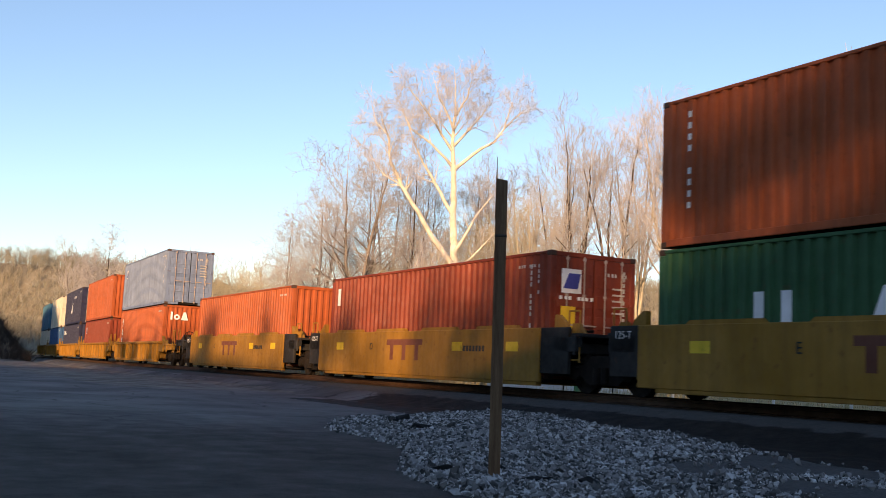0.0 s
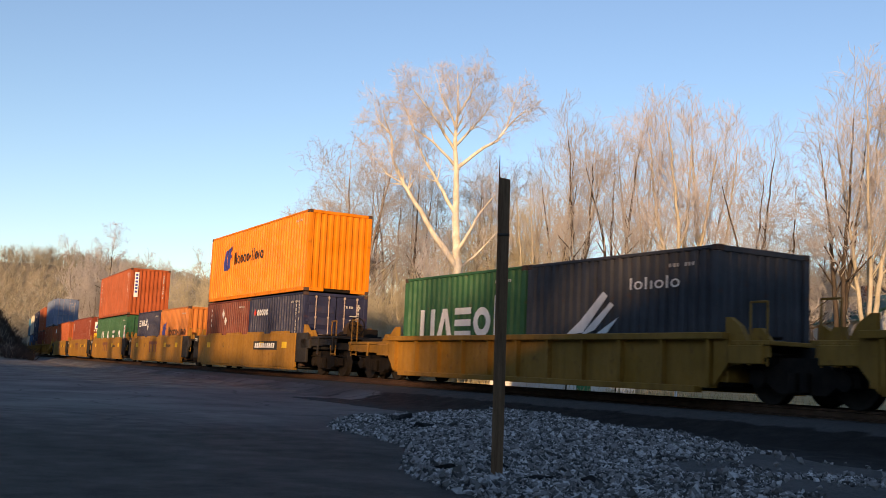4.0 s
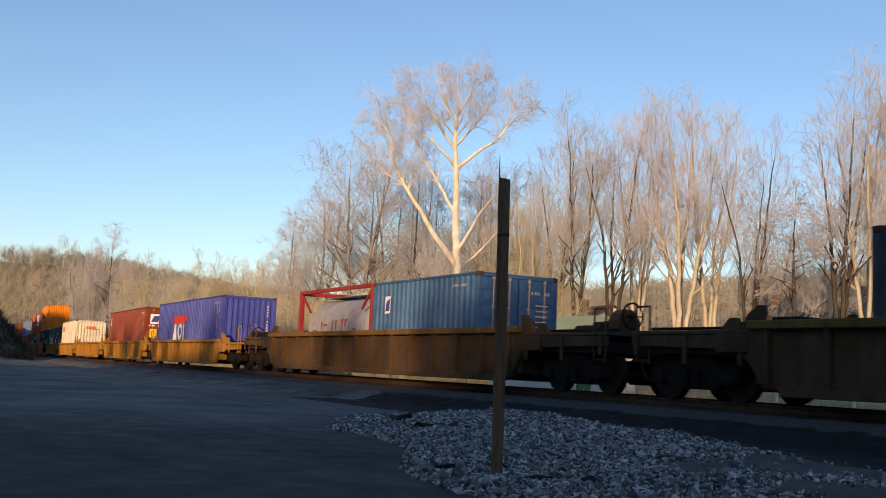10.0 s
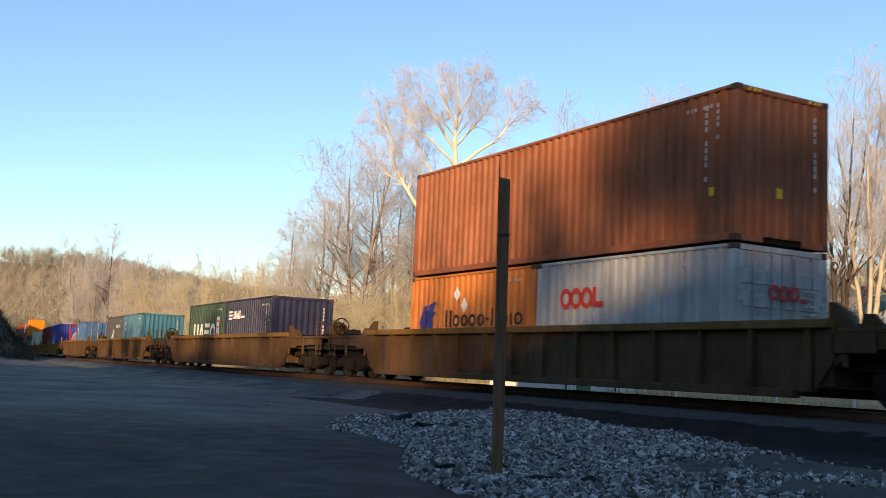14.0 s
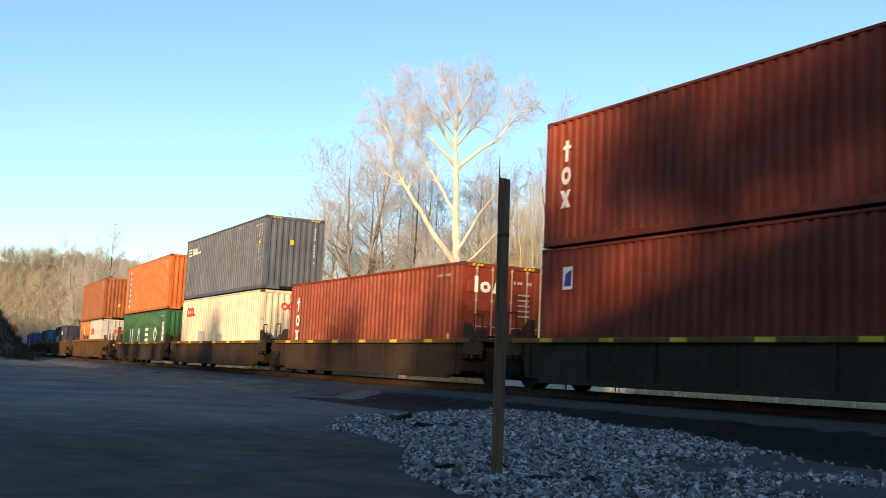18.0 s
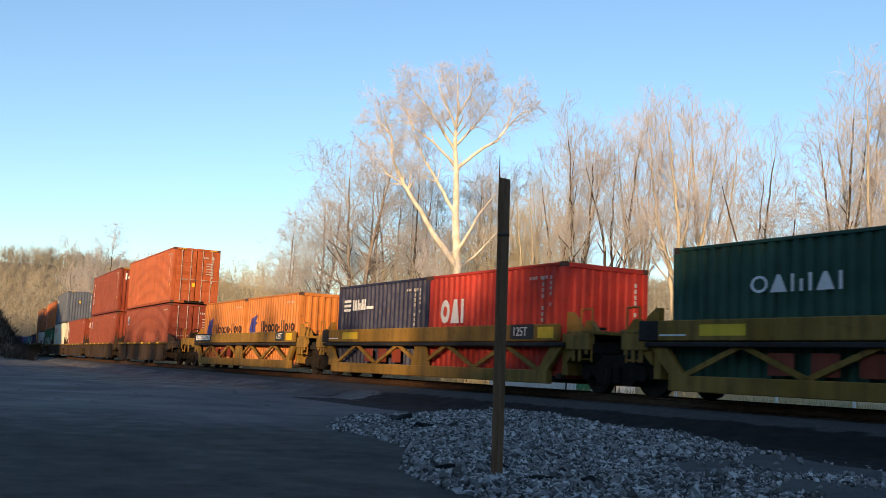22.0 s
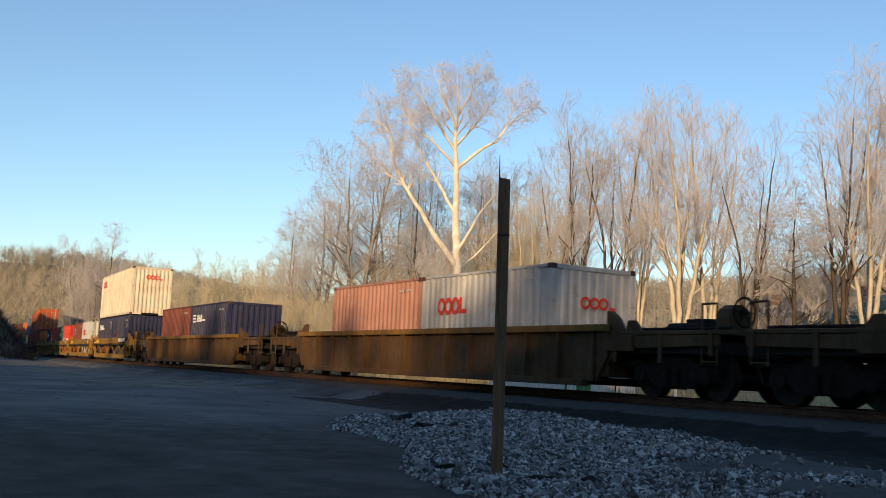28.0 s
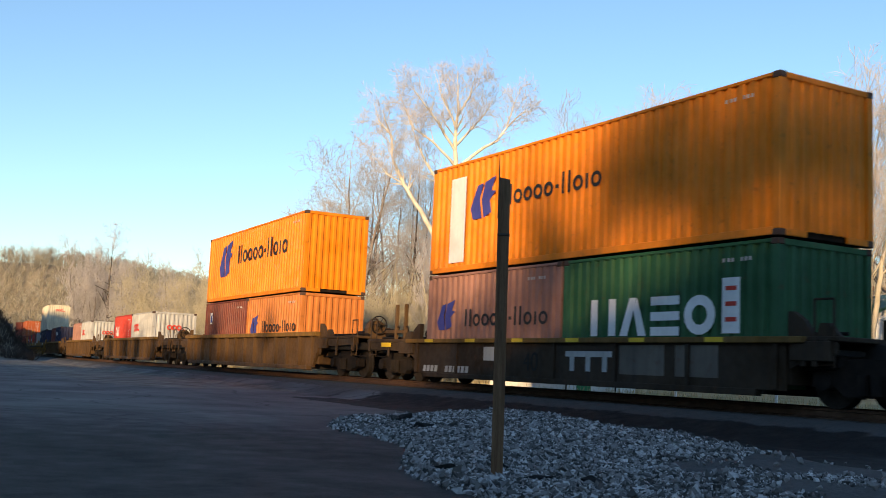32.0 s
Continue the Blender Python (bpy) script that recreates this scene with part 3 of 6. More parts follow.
def pieces(name, solid, m, root, label, at):
    """Tiny code bars stay one part; larger blocks are parts one by one."""
    if name.startswith(("code_", "front_code", "data_", "web_", "number_strip", "flag_")) or not solid.runs:
        ob = part(name, solid, m, root, label, at)
        if len(solid.runs) > 1:
            tagged(ob, kind="stuff")
        return
    one = {"name_blocks": "letter_block", "name_shape": "name_mark"}.get(name, name)
    for v0, v1, f0, f1 in solid.runs:
        s = Solid()
        s.v = solid.v[v0:v1]
        s.f = [tuple(i - v0 for i in q) for q in solid.f[f0:f1]]
        part(one, s, m, root, label, at)


def mark(root, marks, hl, H, doors):
    """Plain painted shapes: trade marks as blocks, codes as bars."""
    def side(name, solid, m, label=""):
        pieces(name, solid, m, root, label, pose(0, Y_MARK, 0))

    def rear(name, solid, m, label=""):
        pieces(name, solid, m, root, label, pose(hl + (0.045 if doors else 0.004), 0, 0, 0, 0, 90))
    words = marks.split()
    side("code_strip", bars_row(hl - 1.3, H - 0.36, 7, 0.055, 0.07, 0.05), M_CODE, "white code bars")
    if doors:
        rear("code_strip", bars_row(0.35, H - 0.5, 6, 0.055, 0.08, 0.045), M_CODE, "white code bars")
        rear("data_strip", bars_column(0.5, H - 0.75, 5, 0.36, 0.04, 0.1), M_CODE, "white data bars")
    if "column" in words:
        side("code_column", bars_column(hl - 0.8, H - 0.3, 11, 0.06, 0.095, 0.04), M_CODE, "white code column")
        side("code_column", bars_column(hl - 0.5, H - 0.3, 6, 0.05, 0.08, 0.04), M_CODE, "short white code column")
        rear("code_column", bars_column(0.8, H - 0.35, 11, 0.06, 0.095, 0.04), M_CODE, "white code column")
    if "front_column" in words:
        side("front_code_column", bars_column(-hl + 0.7, H - 0.3, 9, 0.09, 0.12, 0.1), M_WHITE, "white code column")
    if "yellow_tag" in words:
        z = H * (0.62 if "high_tag" in words else 0.3)
        side("tag", Solid().box(hl - 0.68, hl - 0.55, -0.004, 0, z, z + 0.16), M_YELLOW_MARK, "yellow tag")
        rear("tag", Solid().box(-0.2, -0.04, -0.004, 0, z, z + 0.19), M_YELLOW_MARK, "yellow tag")
        for x in (-0.95, 0.65):
            rear("code_chevron", bars_row(x, H - 0.1, 3, 0.07, 0.06, 0.05, lean=0.03), M_YELLOW_MARK, "yellow warning stripes")
    if "ship_logo" in words or "big_ship_logo" in words:
        x0, z0, k, tx, tz, th, tw = (2.0, 1.3, 0.92, 3.5, 1.5, 0.5, 3.85) if "ship_logo" in words else (1.75, 1.05, 1.38, 4.25, 1.5, 0.76, 6.2)
        side("logo", bird_shape(-hl + x0, z0, k), M_BLUE_MARK, "blue trade mark shape")
        side("name_shape", plain_row(-hl + tx, tz, th, tw, "IIoooo-IIoio"), M_BLACK_MARK, "dark name in bars and rings")
    if "white_panel" in words:
        side("panel", Solid().box(-hl + 1.0, -hl + 1.75, -0.003, 0, 0.25, H * 0.86), M_WHITE, "pale repair panel")
    if "low_ship_logo" in words:
        side("logo", bird_shape(-hl + 0.55, 1.12, 0.7), M_BLUE_MARK, "blue trade mark shape")
        side("name_shape", plain_row(-hl + 1.9, 1.2, 0.44, 3.7, "IIoooo-IIoio"), M_BLACK_MARK, "dark name in bars and rings")
    if "wide_blocks" in words:
        first, gap, wide = (2.4, 2.27, 0.82) if hl > 4 else (1.0, 0.93, 0.8)
        for i in range(4):
            a = -hl + first + i * gap
            s = Solid()
            if i == 0:
                s.box(a, a + 0.22, -0.004, 0, 0.92, 1.68).box(a + wide - 0.22, a + wide, -0.004, 0, 0.92, 1.68)
            elif i == 1:
                s.prism([(a, 0.92), (a + 0.24, 0.92), (a + 0.5, 1.68), (a + 0.3, 1.68)], "y", -0.004, 0).prism([(a + wide - 0.24, 0.92), (a + wide, 0.92), (a + 0.52, 1.68), (a + 0.42, 1.45)], "y", -0.004, 0)
            elif i == 2:
                s.box(a, a + wide, -0.004, 0, 1.51, 1.68).box(a, a + wide, -0.004, 0, 1.21, 1.38).box(a, a + wide, -0.004, 0, 0.92, 1.09)
            else:
                s.loop(a + wide / 2, 1.3, wide / 2, wide / 2 - 0.2, 18, 0.93)
            side("name_shape", s, M_WHITE, "white name in bars and rings")
        a = hl - (0.85 if hl > 4 else 1.3)
        side("badge", Solid().box(a, a + 0.43, -0.004, 0, 0.95, 1.95), M_WHITE, "white upright badge")
        side("badge_line", bars_column(a + 0.08, 1.8, 3, 0.27, 0.08, 0.2, 0.007), M_RED_MARK)
    if "flag_name" in words:
        z = H - 0.78
        side("flag_strip", Solid().box(-hl + 0.45, -hl + 0.95, -0.004, 0, z + 0.24, z + 0.32).box(-hl + 0.45, -hl + 0.95, -0.004, 0, z + 0.1, z + 0.18).box(-hl + 0.45, -hl + 0.95, -0.004, 0, z - 0.04, z + 0.04), M_WHITE, "white flag bars")
        side("name_shape", plain_row(-hl + 1.1, z - 0.02, 0.33, 0.95, "IAIiAI", 0.26), M_WHITE, "white name in bars and wedges")
        side("name_rule", Solid().box(-hl + 2.1, -hl + 2.6, -0.004, 0, z, z + 0.09), M_WHITE)
    if "hand_mark" in words:
        for x, z in ((-0.5, H - 0.55), (-0.12, H - 0.85)):
            side("diamond", Solid().prism([(x - 0.17, z), (x, z - 0.2), (x + 0.17, z), (x, z + 0.2)], "y", -0.004, 0), M_WHITE, "white diamond mark")
    if "red_name" in words:
        z = H - (0.82 if hl > 4 else 1.05)
        s = Solid()
        for i in range(3):
            s.loop(-hl + 1.1 + i * 0.36, z + 0.2, 0.21, 0.11, 16, 1.1)
        s.prism([(-hl + 2.03, z), (-hl + 2.4, z), (-hl + 2.4, z + 0.11), (-hl + 2.15, z + 0.11), (-hl + 2.15, z + 0.42), (-hl + 2.03, z + 0.42)], "y", -0.004, 0)
        side("trade_mark", s, M_RED_MARK, "red looped trade mark")
        s = Solid()
        for i in range(3):
            s.loop(-0.25 + i * 0.26, z + 0.2, 0.145, 0.08, 14)
        s.box(0.43, 0.62, -0.004, 0, z + 0.06, z + 0.13)
        rear("trade_mark", s, M_RED_MARK, "red looped trade mark")
    if "sail_logo" in words:
        side("sail", Solid().prism([(-2.6, H - 1.15), (-0.3, H - 1.15), (0.15, H - 0.75), (-2.75, H - 0.75)], "y", -0.004, 0), M_RED_MARK, "red sail stripe")
        side("name_shape", plain_row(-2.75, 0.95, 0.85, 2.4, "AOI", 0.26), M_WHITE, "white name in a wedge, ring and bar")
    if "side_name" in words:
        x, z = -hl + 0.78, H - 1.0
        s = Solid().box(x - 0.05, x + 0.06, -0.004, 0, z, z + 0.48).box(x - 0.14, x + 0.15, -0.008, -0.004, z + 0.28, z + 0.36)
        s.loop(x, z - 0.32, 0.17, 0.075, 14, 1.2)
        s.prism([(x - 0.18, z - 1.05), (x - 0.06, z - 1.05), (x + 0.18, z - 0.65), (x + 0.06, z - 0.65)], "y", -0.004, 0).prism([(x + 0.04, z - 1.05), (x + 0.19, z - 1.05), (x - 0.05, z - 0.65), (x - 0.2, z - 0.65)], "y", -0.008, -0.004)
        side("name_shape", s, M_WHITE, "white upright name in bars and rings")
        rear("name_shape", plain_row(-0.9, H - 0.78, 0.42, 1.0, "IoA", 0.24), M_WHITE, "white name in bars and rings")
    if "strip_name" in words:
        side("strip", Solid().box(-hl + 0.9, -hl + 1.15, -0.004, 0, 0.3, H - 0.3), coat("light_blue"), "pale blue strip")
        side("name_blocks", bars_column(-hl + 1.2, H - 0.3, 7, 0.3, 0.2, 0.14), M_WHITE, "white name in plain blocks")
    if "rear_strip" in words:
        rear("strip", Solid().box(-0.95, -0.7, -0.004, 0, 1.1, H - 0.25), M_WHITE, "white strip")
        rear("name_blocks", bars_column(-0.9, H - 0.35, 6, 0.15, 0.13, 0.08, 0.007), M_BLUE_MARK)
    if "badge" in words:
        side("badge", Solid().box(-hl + 0.82, -hl + 1.16, -0.004, 0, H - 0.95, H - 0.45), M_WHITE, "white square badge")
        side("badge_figure", Solid().prism([(-hl + 0.86, H - 0.88), (-hl + 1.12, H - 0.88), (-hl + 1.12, H - 0.52), (-hl + 0.92, H - 0.6)], "y", -0.007, -0.003), M_BLUE_MARK)
    if "corner_badge" in words:
        rear("badge", Solid().box(-0.95, -0.4, -0.004, 0, H - 0.95, H - 0.4), M_WHITE, "white square badge")
        rear("badge_figure", Solid().prism([(-0.9, H - 0.85), (-0.5, H - 0.85), (-0.42, H - 0.5), (-0.75, H - 0.5)], "y", -0.008, -0.003), M_BLUE_MARK)
        rear("web_strip", bars_row(-1.0, H - 1.1, 8, 0.08, 0.08, 0.04), M_WHITE)
        rear("tag", Solid().box(-0.95, -0.55, -0.004, 0, H - 1.75, H - 1.25), M_YELLOW_MARK, "yellow tag")
        side("badge", Solid().box(-hl + 0.5, -hl + 0.7, -0.004, 0, H - 0.9, H - 0.35), M_WHITE)
    if "big_name" in words:
        side("name_shape", plain_row(-hl + 0.6, H - 1.3, 0.62, 1.25, "OAI", 0.2), M_WHITE, "white name in a ring, wedge and bar")
    if "line_name" in words:
        side("name_blocks", bars_row(-hl + 0.65, 0.98, 1, 0.35, 0.42, 0.0).raw(*pair(bars_row(-hl + 1.8, 0.9, 1, 0.4, 0.55, 0))).raw(*pair(bars_row(-hl + 3.5, 0.98, 4, 0.3, 0.42, 0.08))), M_WHITE, "white name in plain blocks")
    if "ring_name" in words:
        x = -hl + 0.75
        side("diamond", Solid().prism([(x - 0.16, H - 0.62), (x, H - 0.76), (x + 0.16, H - 0.62), (x, H - 0.48)], "y", -0.004, 0), M_RED_MARK, "red diamond mark")
        side("name_shape", plain_row(-hl + 0.98, H - 0.75, 0.36, 1.3, "ooooo", 0.2), M_WHITE, "white name in rings")
    if "cross_name" in words:
        x, z = -hl + 1.6, 1.45
        for k in (-1, 1):
            side("stroke", Solid().prism([(x - 0.5, z - k * 0.22), (x - 0.36, z - k * 0.22), (x + 0.5, z + k * 0.22), (x + 0.36, z + k * 0.22)][::k], "y", -0.005 - 0.001 * k, 0), coat("brown_red"), "faded red crossed stroke")
        side("name_shape", plain_row(-hl + 0.75, 0.95, 0.24, 1.6, "AIiio", 0.2), M_WHITE, "white name in bars and rings")
    if "mid_name" in words:
        side("name_shape", plain_row(-1.1, H - 0.95, 0.3, 2.0, "OAIiIAI", 0.2), M_WHITE, "white name in bars and wedges")
    if "white_patch" in words:
        s = Solid()
        for pts in ([(-1.5, 0.95), (-0.9, 1.0), (-0.1, 1.75), (-0.25, 1.85), (-1.0, 1.25)], [(-1.0, 0.92), (-0.5, 1.05), (0.1, 1.55), (0.0, 1.62)], [(-0.6, 0.9), (-0.1, 0.98), (0.25, 1.3)]):
            s.prism(pts, "y", -0.004, 0)
        side("logo", s, M_WHITE, "white swept bird shape")
        side("name_shape", plain_row(0.55, H - 0.75, 0.24, 1.5, "IoIioIo", 0.2), M_WHITE, "white name in bars and rings")
    if "pale_patch" in words:
        side("patch", Solid().box(-hl + 3.1, -hl + 4.4, -0.004, 0, 0.8, 1.35).box(-hl + 6.1, -hl + 7.0, -0.004, 0, 0.6, 1.2), coat("grey"), "pale repair patches")


def pair(s):
    return s.v, s.f


def tank_container():
    root = new("tank_container")
    red, grey = coat("frame_red"), coat("tank_grey")
    hl, hw, H = 3.029, CW / 2, 2.591
    for y in (-1, 1):
        for x in (-1, 1):
            part("corner_post", Solid().box(-0.075, 0.075, -0.075, 0.075, 0, H, 0.012), red, root, at=pose(x * (hl - 0.08), y * (hw - 0.08), 0))
            part("brace", Solid().tube((x * (hl - 0.1), y * (hw - 0.07), H - 0.1), (x * (hl - 0.9), y * (hw - 0.1), H - 0.75), 0.045, 6), red, root)
        part("top_rail", Solid().box(-hl + 0.1, hl - 0.1, y * hw - 0.05 - 0.05 * y, y * hw + 0.05 - 0.05 * y, H - 0.12, H, 0.01), red, root)
        part("bottom_rail", Solid().box(-hl + 0.1, hl - 0.1, y * hw - 0.05 - 0.05 * y, y * hw + 0.05 - 0.05 * y, 0, 0.14, 0.01), red, root)
    for x in (-1, 1):
        for z in (0, H - 0.14):
            part("end_beam", Solid().box(-0.05, 0.05, -hw + 0.1, hw - 0.1, z, z + 0.14, 0.01), red, root, at=pose(x * (hl - 0.06), 0, 0))
    prof = [(-2.78, 0.3), (-2.72, 0.7), (-2.55, 0.98), (-2.3, 1.09), (2.3, 1.09), (2.55, 0.98), (2.72, 0.7), (2.78, 0.3)]
    n = 28
    v = [(x, r * math.cos(2 * math.pi * i / n), 1.22 + r * math.sin(2 * math.pi * i / n)) for x, r in prof for i in range(n)]
    f = [(a * n + i, a * n + (i + 1) % n, (a + 1) * n + (i + 1) % n, (a + 1) * n + i) for a in range(len(prof) - 1) for i in range(n)] + [tuple(range(n))[::-1], tuple(range((len(prof) - 1) * n, len(prof) * n))]
    part("tank", Solid().raw(v, f), grey, root, "grey insulated tank")
    for i, (x, z, w, h) in enumerate(((-1.9, 1.16, 0.35, 0.08), (-1.2, 1.2, 0.06, 0.3), (-1.0, 1.35, 0.28, 0.07), (-0.3, 1.12, 0.06, 0.4), (0.0, 1.2, 0.07, 0.34), (0.5, 1.12, 0.06, 0.46), (0.75, 1.3, 0.07, 0.26), (1.4, 1.2, 0.25, 0.06))):
        part("red_stroke", Solid().box(x, x + w, -1.094, -1.0, z, z + h, 0.004), paint("faded_red", (0.30, 0.05, 0.07), 0.3, 0.2), root, "faded red paint stroke")
    part("walkway", Solid().box(-2.4, 2.4, -0.35, 0.35, 2.36, 2.4), grey, root)
    part("manhole", Solid().tube((0, 0, 2.3), (0, 0, 2.5), 0.28, 16), grey, root)
    tagged(root, "grey tank in a red steel frame on the train", "tank container", "containers on the train")
    return root


# ---- well cars: origin at rail height under the load's middle ----


def truck_parts(car, x):
    def frame_shape():
        s = Solid()
        s.prism([(-1.15, 0.34), (-1.12, 0.58), (-0.65, 0.62), (-0.38, 0.80), (0.38, 0.80), (0.65, 0.62), (1.12, 0.58), (1.15, 0.34), (0.72, 0.36), (0.5, 0.20), (-0.5, 0.20), (-0.72, 0.36)], "y", -0.09, 0.09)
        for dx in (-0.89, 0.89):
            s.tube((dx, -0.16, 0.43), (dx, 0.12, 0.43), 0.15, 12)
        for dx in (-0.13, 0.13):
            s.tube((dx, -0.14, 0.24), (dx, -0.14, 0.56), 0.085, 8)
        return s

    def axle_shape():
        s = Solid()
        for y in (-0.75, 0.75):
            o = 1 if y > 0 else -1
            s.tube((0, y - 0.06, 0), (0, y + 0.06, 0), 0.43, 24)
            s.tube((0, y - o * 0.09, 0), (0, y - o * 0.055, 0), 0.465, 24)
            s.tube((0, y + o * 0.06, 0), (0, y + o * 0.09, 0), 0.16, 10)
        return s.tube((0, -0.95, 0), (0, 0.95, 0), 0.085, 10)
    truck = part("truck", kept(("bolster",), M_IRON, lambda: Solid().box(-0.2, 0.2, -1.0, 1.0, 0.42, 0.72, 0.02)), M_IRON, car, "grimy cast-steel truck", pose(x, 0, 0))
    for y in (-0.98, 0.98):
        part("side_frame", kept(("side_frame",), M_IRON, frame_shape), M_IRON, truck, at=pose(0, y, 0, 0, 0, 0 if y < 0 else 180))
    for dx in (-0.89, 0.89):
        w = part("wheelset", kept(("wheelset",), M_TREAD, axle_shape), M_TREAD, truck, at=pose(dx, 0, 0.43))
        WHEELS.append(w)


WHEELS = []


def brake_wheel(car, x, deck):
    s = Solid().ring((0, 0, 0), "x", 0.27, 0.022, 20).tube((-0.12, 0, 0), (0.05, 0, 0), 0.045, 8)
    for i in range(6):
        a = math.pi * i / 3
        s.tube((0, 0, 0), (0, 0.27 * math.cos(a), 0.27 * math.sin(a)), 0.013, 5)
    drum = [(-0.30, 0.0), (0.30, 0.0), (0.30, 0.26), (0.22, 0.42), (0.08, 0.5), (-0.08, 0.5), (-0.22, 0.42), (-0.30, 0.26)]
    stand = part("brake_stand", Solid().prism(drum, "x", -0.42, -0.12), M_CAR_BROWN, car, at=pose(x, -0.55, deck))
    part("brake_wheel", s, M_IRON, stand, "spoked iron brake wheel", pose(0, 0, 0.36))


def well_car(kind, well, front, rear, front_truck, rear_truck, end_car_front, end_car_rear, note="", stencils=()):
    """kind: smooth, ribbed, brown, low or truss. well: half length of the well; front, rear: reach of the ends."""
    car = new("well_car")
    body = {"smooth": M_CAR_YELLOW, "ribbed": M_CAR_YELLOW, "brown": M_CAR_BROWN, "low": M_CAR_DARK, "truss": M_CAR_OLIVE}[kind]
    L = well
    k = (kind, round(L, 2))
    drawn, top = {"smooth": (1.33, 1.40), "ribbed": (1.345, 1.23), "brown": (1.345, 1.42), "low": (1.20, 1.15), "truss": (1.36, 1.46)}[kind]
    dz = top - drawn

    def lift(z):
        return 0.15 + (z - 0.2) * (top - 0.15) / (drawn - 0.2)
    for y in (-1, 1):
        def put(name, make, m=body, label="", extra=0):
            def made():
                s = make()
                s.v = [(p, q, lift(r)) for p, q, r in s.v]
                if y > 0:
                    s.v = [(a, -b, c) for a, b, c in s.v]
                    s.f = [q[::-1] for q in s.f]
                return s
            return part(name, kept((name, *k, y, extra), m, made), m, car, label)
        if kind == "smooth":
            put("side_plate", lambda: Solid().box(-L, L - 0.38, -1.43, -1.33, 0.24, 1.33, 0.015))
            put("bottom_sill", lambda: Solid().box(-L + 0.5, L - 0.5, -1.41, -1.25, 0.17, 0.27, 0.01))
            put("end_plate", lambda: Solid().box(-L - 0.85, -L, -1.40, -1.31, 0.42, 1.33, 0.012), M_CAR_BLACK)
            put("end_plate", lambda: Solid().box(L - 0.38, L + 0.65, -1.40, -1.31, 0.42, 1.33, 0.012), M_CAR_BLACK, extra=1)
            for i in range(4):
                x = -4.2 + i * 2.8
                put("guide_lug", lambda: Solid().prism([(x - 0.95, 1.33), (x + 0.95, 1.33), (x + 0.85, 1.40), (x - 0.85, 1.40)], "y", -1.40, -1.30), extra=i)
            for i, x in enumerate((-5.0, 2.2, 4.7)):
                put("patch", lambda: Solid().box(x, x + 0.5, -1.434, -1.43, 0.85, 1.05), M_YELLOW_MARK, extra=i)
        elif kind in ("ribbed", "brown"):
            put("side_sheet", lambda: Solid().box(-L + 0.2, L - 0.2, -1.345, -1.30, 0.3, 1.22))
            put("top_chord", lambda: Solid().box(-L - 0.1, L + 0.1, -1.49, -1.28, 1.21, 1.345, 0.015), M_CAR_YELLOW if kind == "ribbed" else M_CHORD)
            put("bottom_sill", lambda: Solid().box(-L + 0.6, L - 0.6, -1.47, -1.26, 0.20, 0.33, 0.012))
            n = int(2 * L / 1.18)
            for i in range(n + 1):
                x = -L + 0.3 + (2 * L - 0.6) * i / n
                put("rib", lambda: Solid().prism([(-1.345, 0.33), (-1.43, 0.33), (-1.455, 0.45), (-1.455, 1.1), (-1.47, 1.21), (-1.345, 1.21)], "x", x - 0.045, x + 0.045), extra=i)
            put("end_gusset", lambda: Solid().prism([(L - 0.2, 0.33), (L + 0.15, 0.75), (L + 0.15, 1.21), (L - 0.2, 1.21)], "y", -1.40, -1.32))
            put("end_gusset", lambda: Solid().prism([(-L + 0.2, 1.21), (-L - 0.15, 1.21), (-L - 0.15, 0.75), (-L + 0.2, 0.33)], "y", -1.40, -1.32), extra=1)
        elif kind == "low":
            put("top_flange", lambda: Solid().box(-L - 0.4, L + 0.4, -1.46, -1.26, 1.09, 1.20, 0.012), M_CHORD)
            put("side_plate", lambda: Solid().box(-L, L, -1.37, -1.29, 0.30, 1.10, 0.01))
            put("bottom_sill", lambda: Solid().box(-L + 0.6, L - 0.6, -1.42, -1.26, 0.20, 0.32, 0.012))
            n = 6
            for i in range(n + 1):
                x = -L + 0.2 + (2 * L - 0.4) * i / n
                put("rib", lambda: Solid().box(x - 0.05, x + 0.05, -1.425, -1.365, 0.31, 1.1, 0.01), extra=i)
                if i < n:
                    put("patch", lambda: Solid().box(x + 0.5, x + 0.95, -1.464, -1.46, 1.105, 1.19), M_YELLOW_MARK, extra=i)
        else:
            put("top_chord", lambda: Solid().box(-L + 0.2, L - 0.2, -1.44, -1.30, 1.02, 1.36, 0.015))
            put("chord_ledge", lambda: Solid().box(-L - 0.1, L + 0.1, -1.50, -1.30, 0.92, 1.00, 0.012), M_CAR_BLACK)
            put("bottom_chord", lambda: Solid().box(-L + 0.5, L - 0.5, -1.44, -1.28, 0.20, 0.46, 0.015))
            put("end_post", lambda: Solid().prism([(-L - 0.1, 1.0), (-L + 0.35, 1.0), (-L + 1.1, 0.25), (-L + 0.75, 0.25)], "y", -1.42, -1.33))
            put("end_post", lambda: Solid().prism([(L + 0.1, 1.0), (L - 0.75 + 0.4, 1.0), (L - 1.1, 0.25), (L - 0.75, 0.25)], "y", -1.42, -1.33), extra=1)
            n = 8
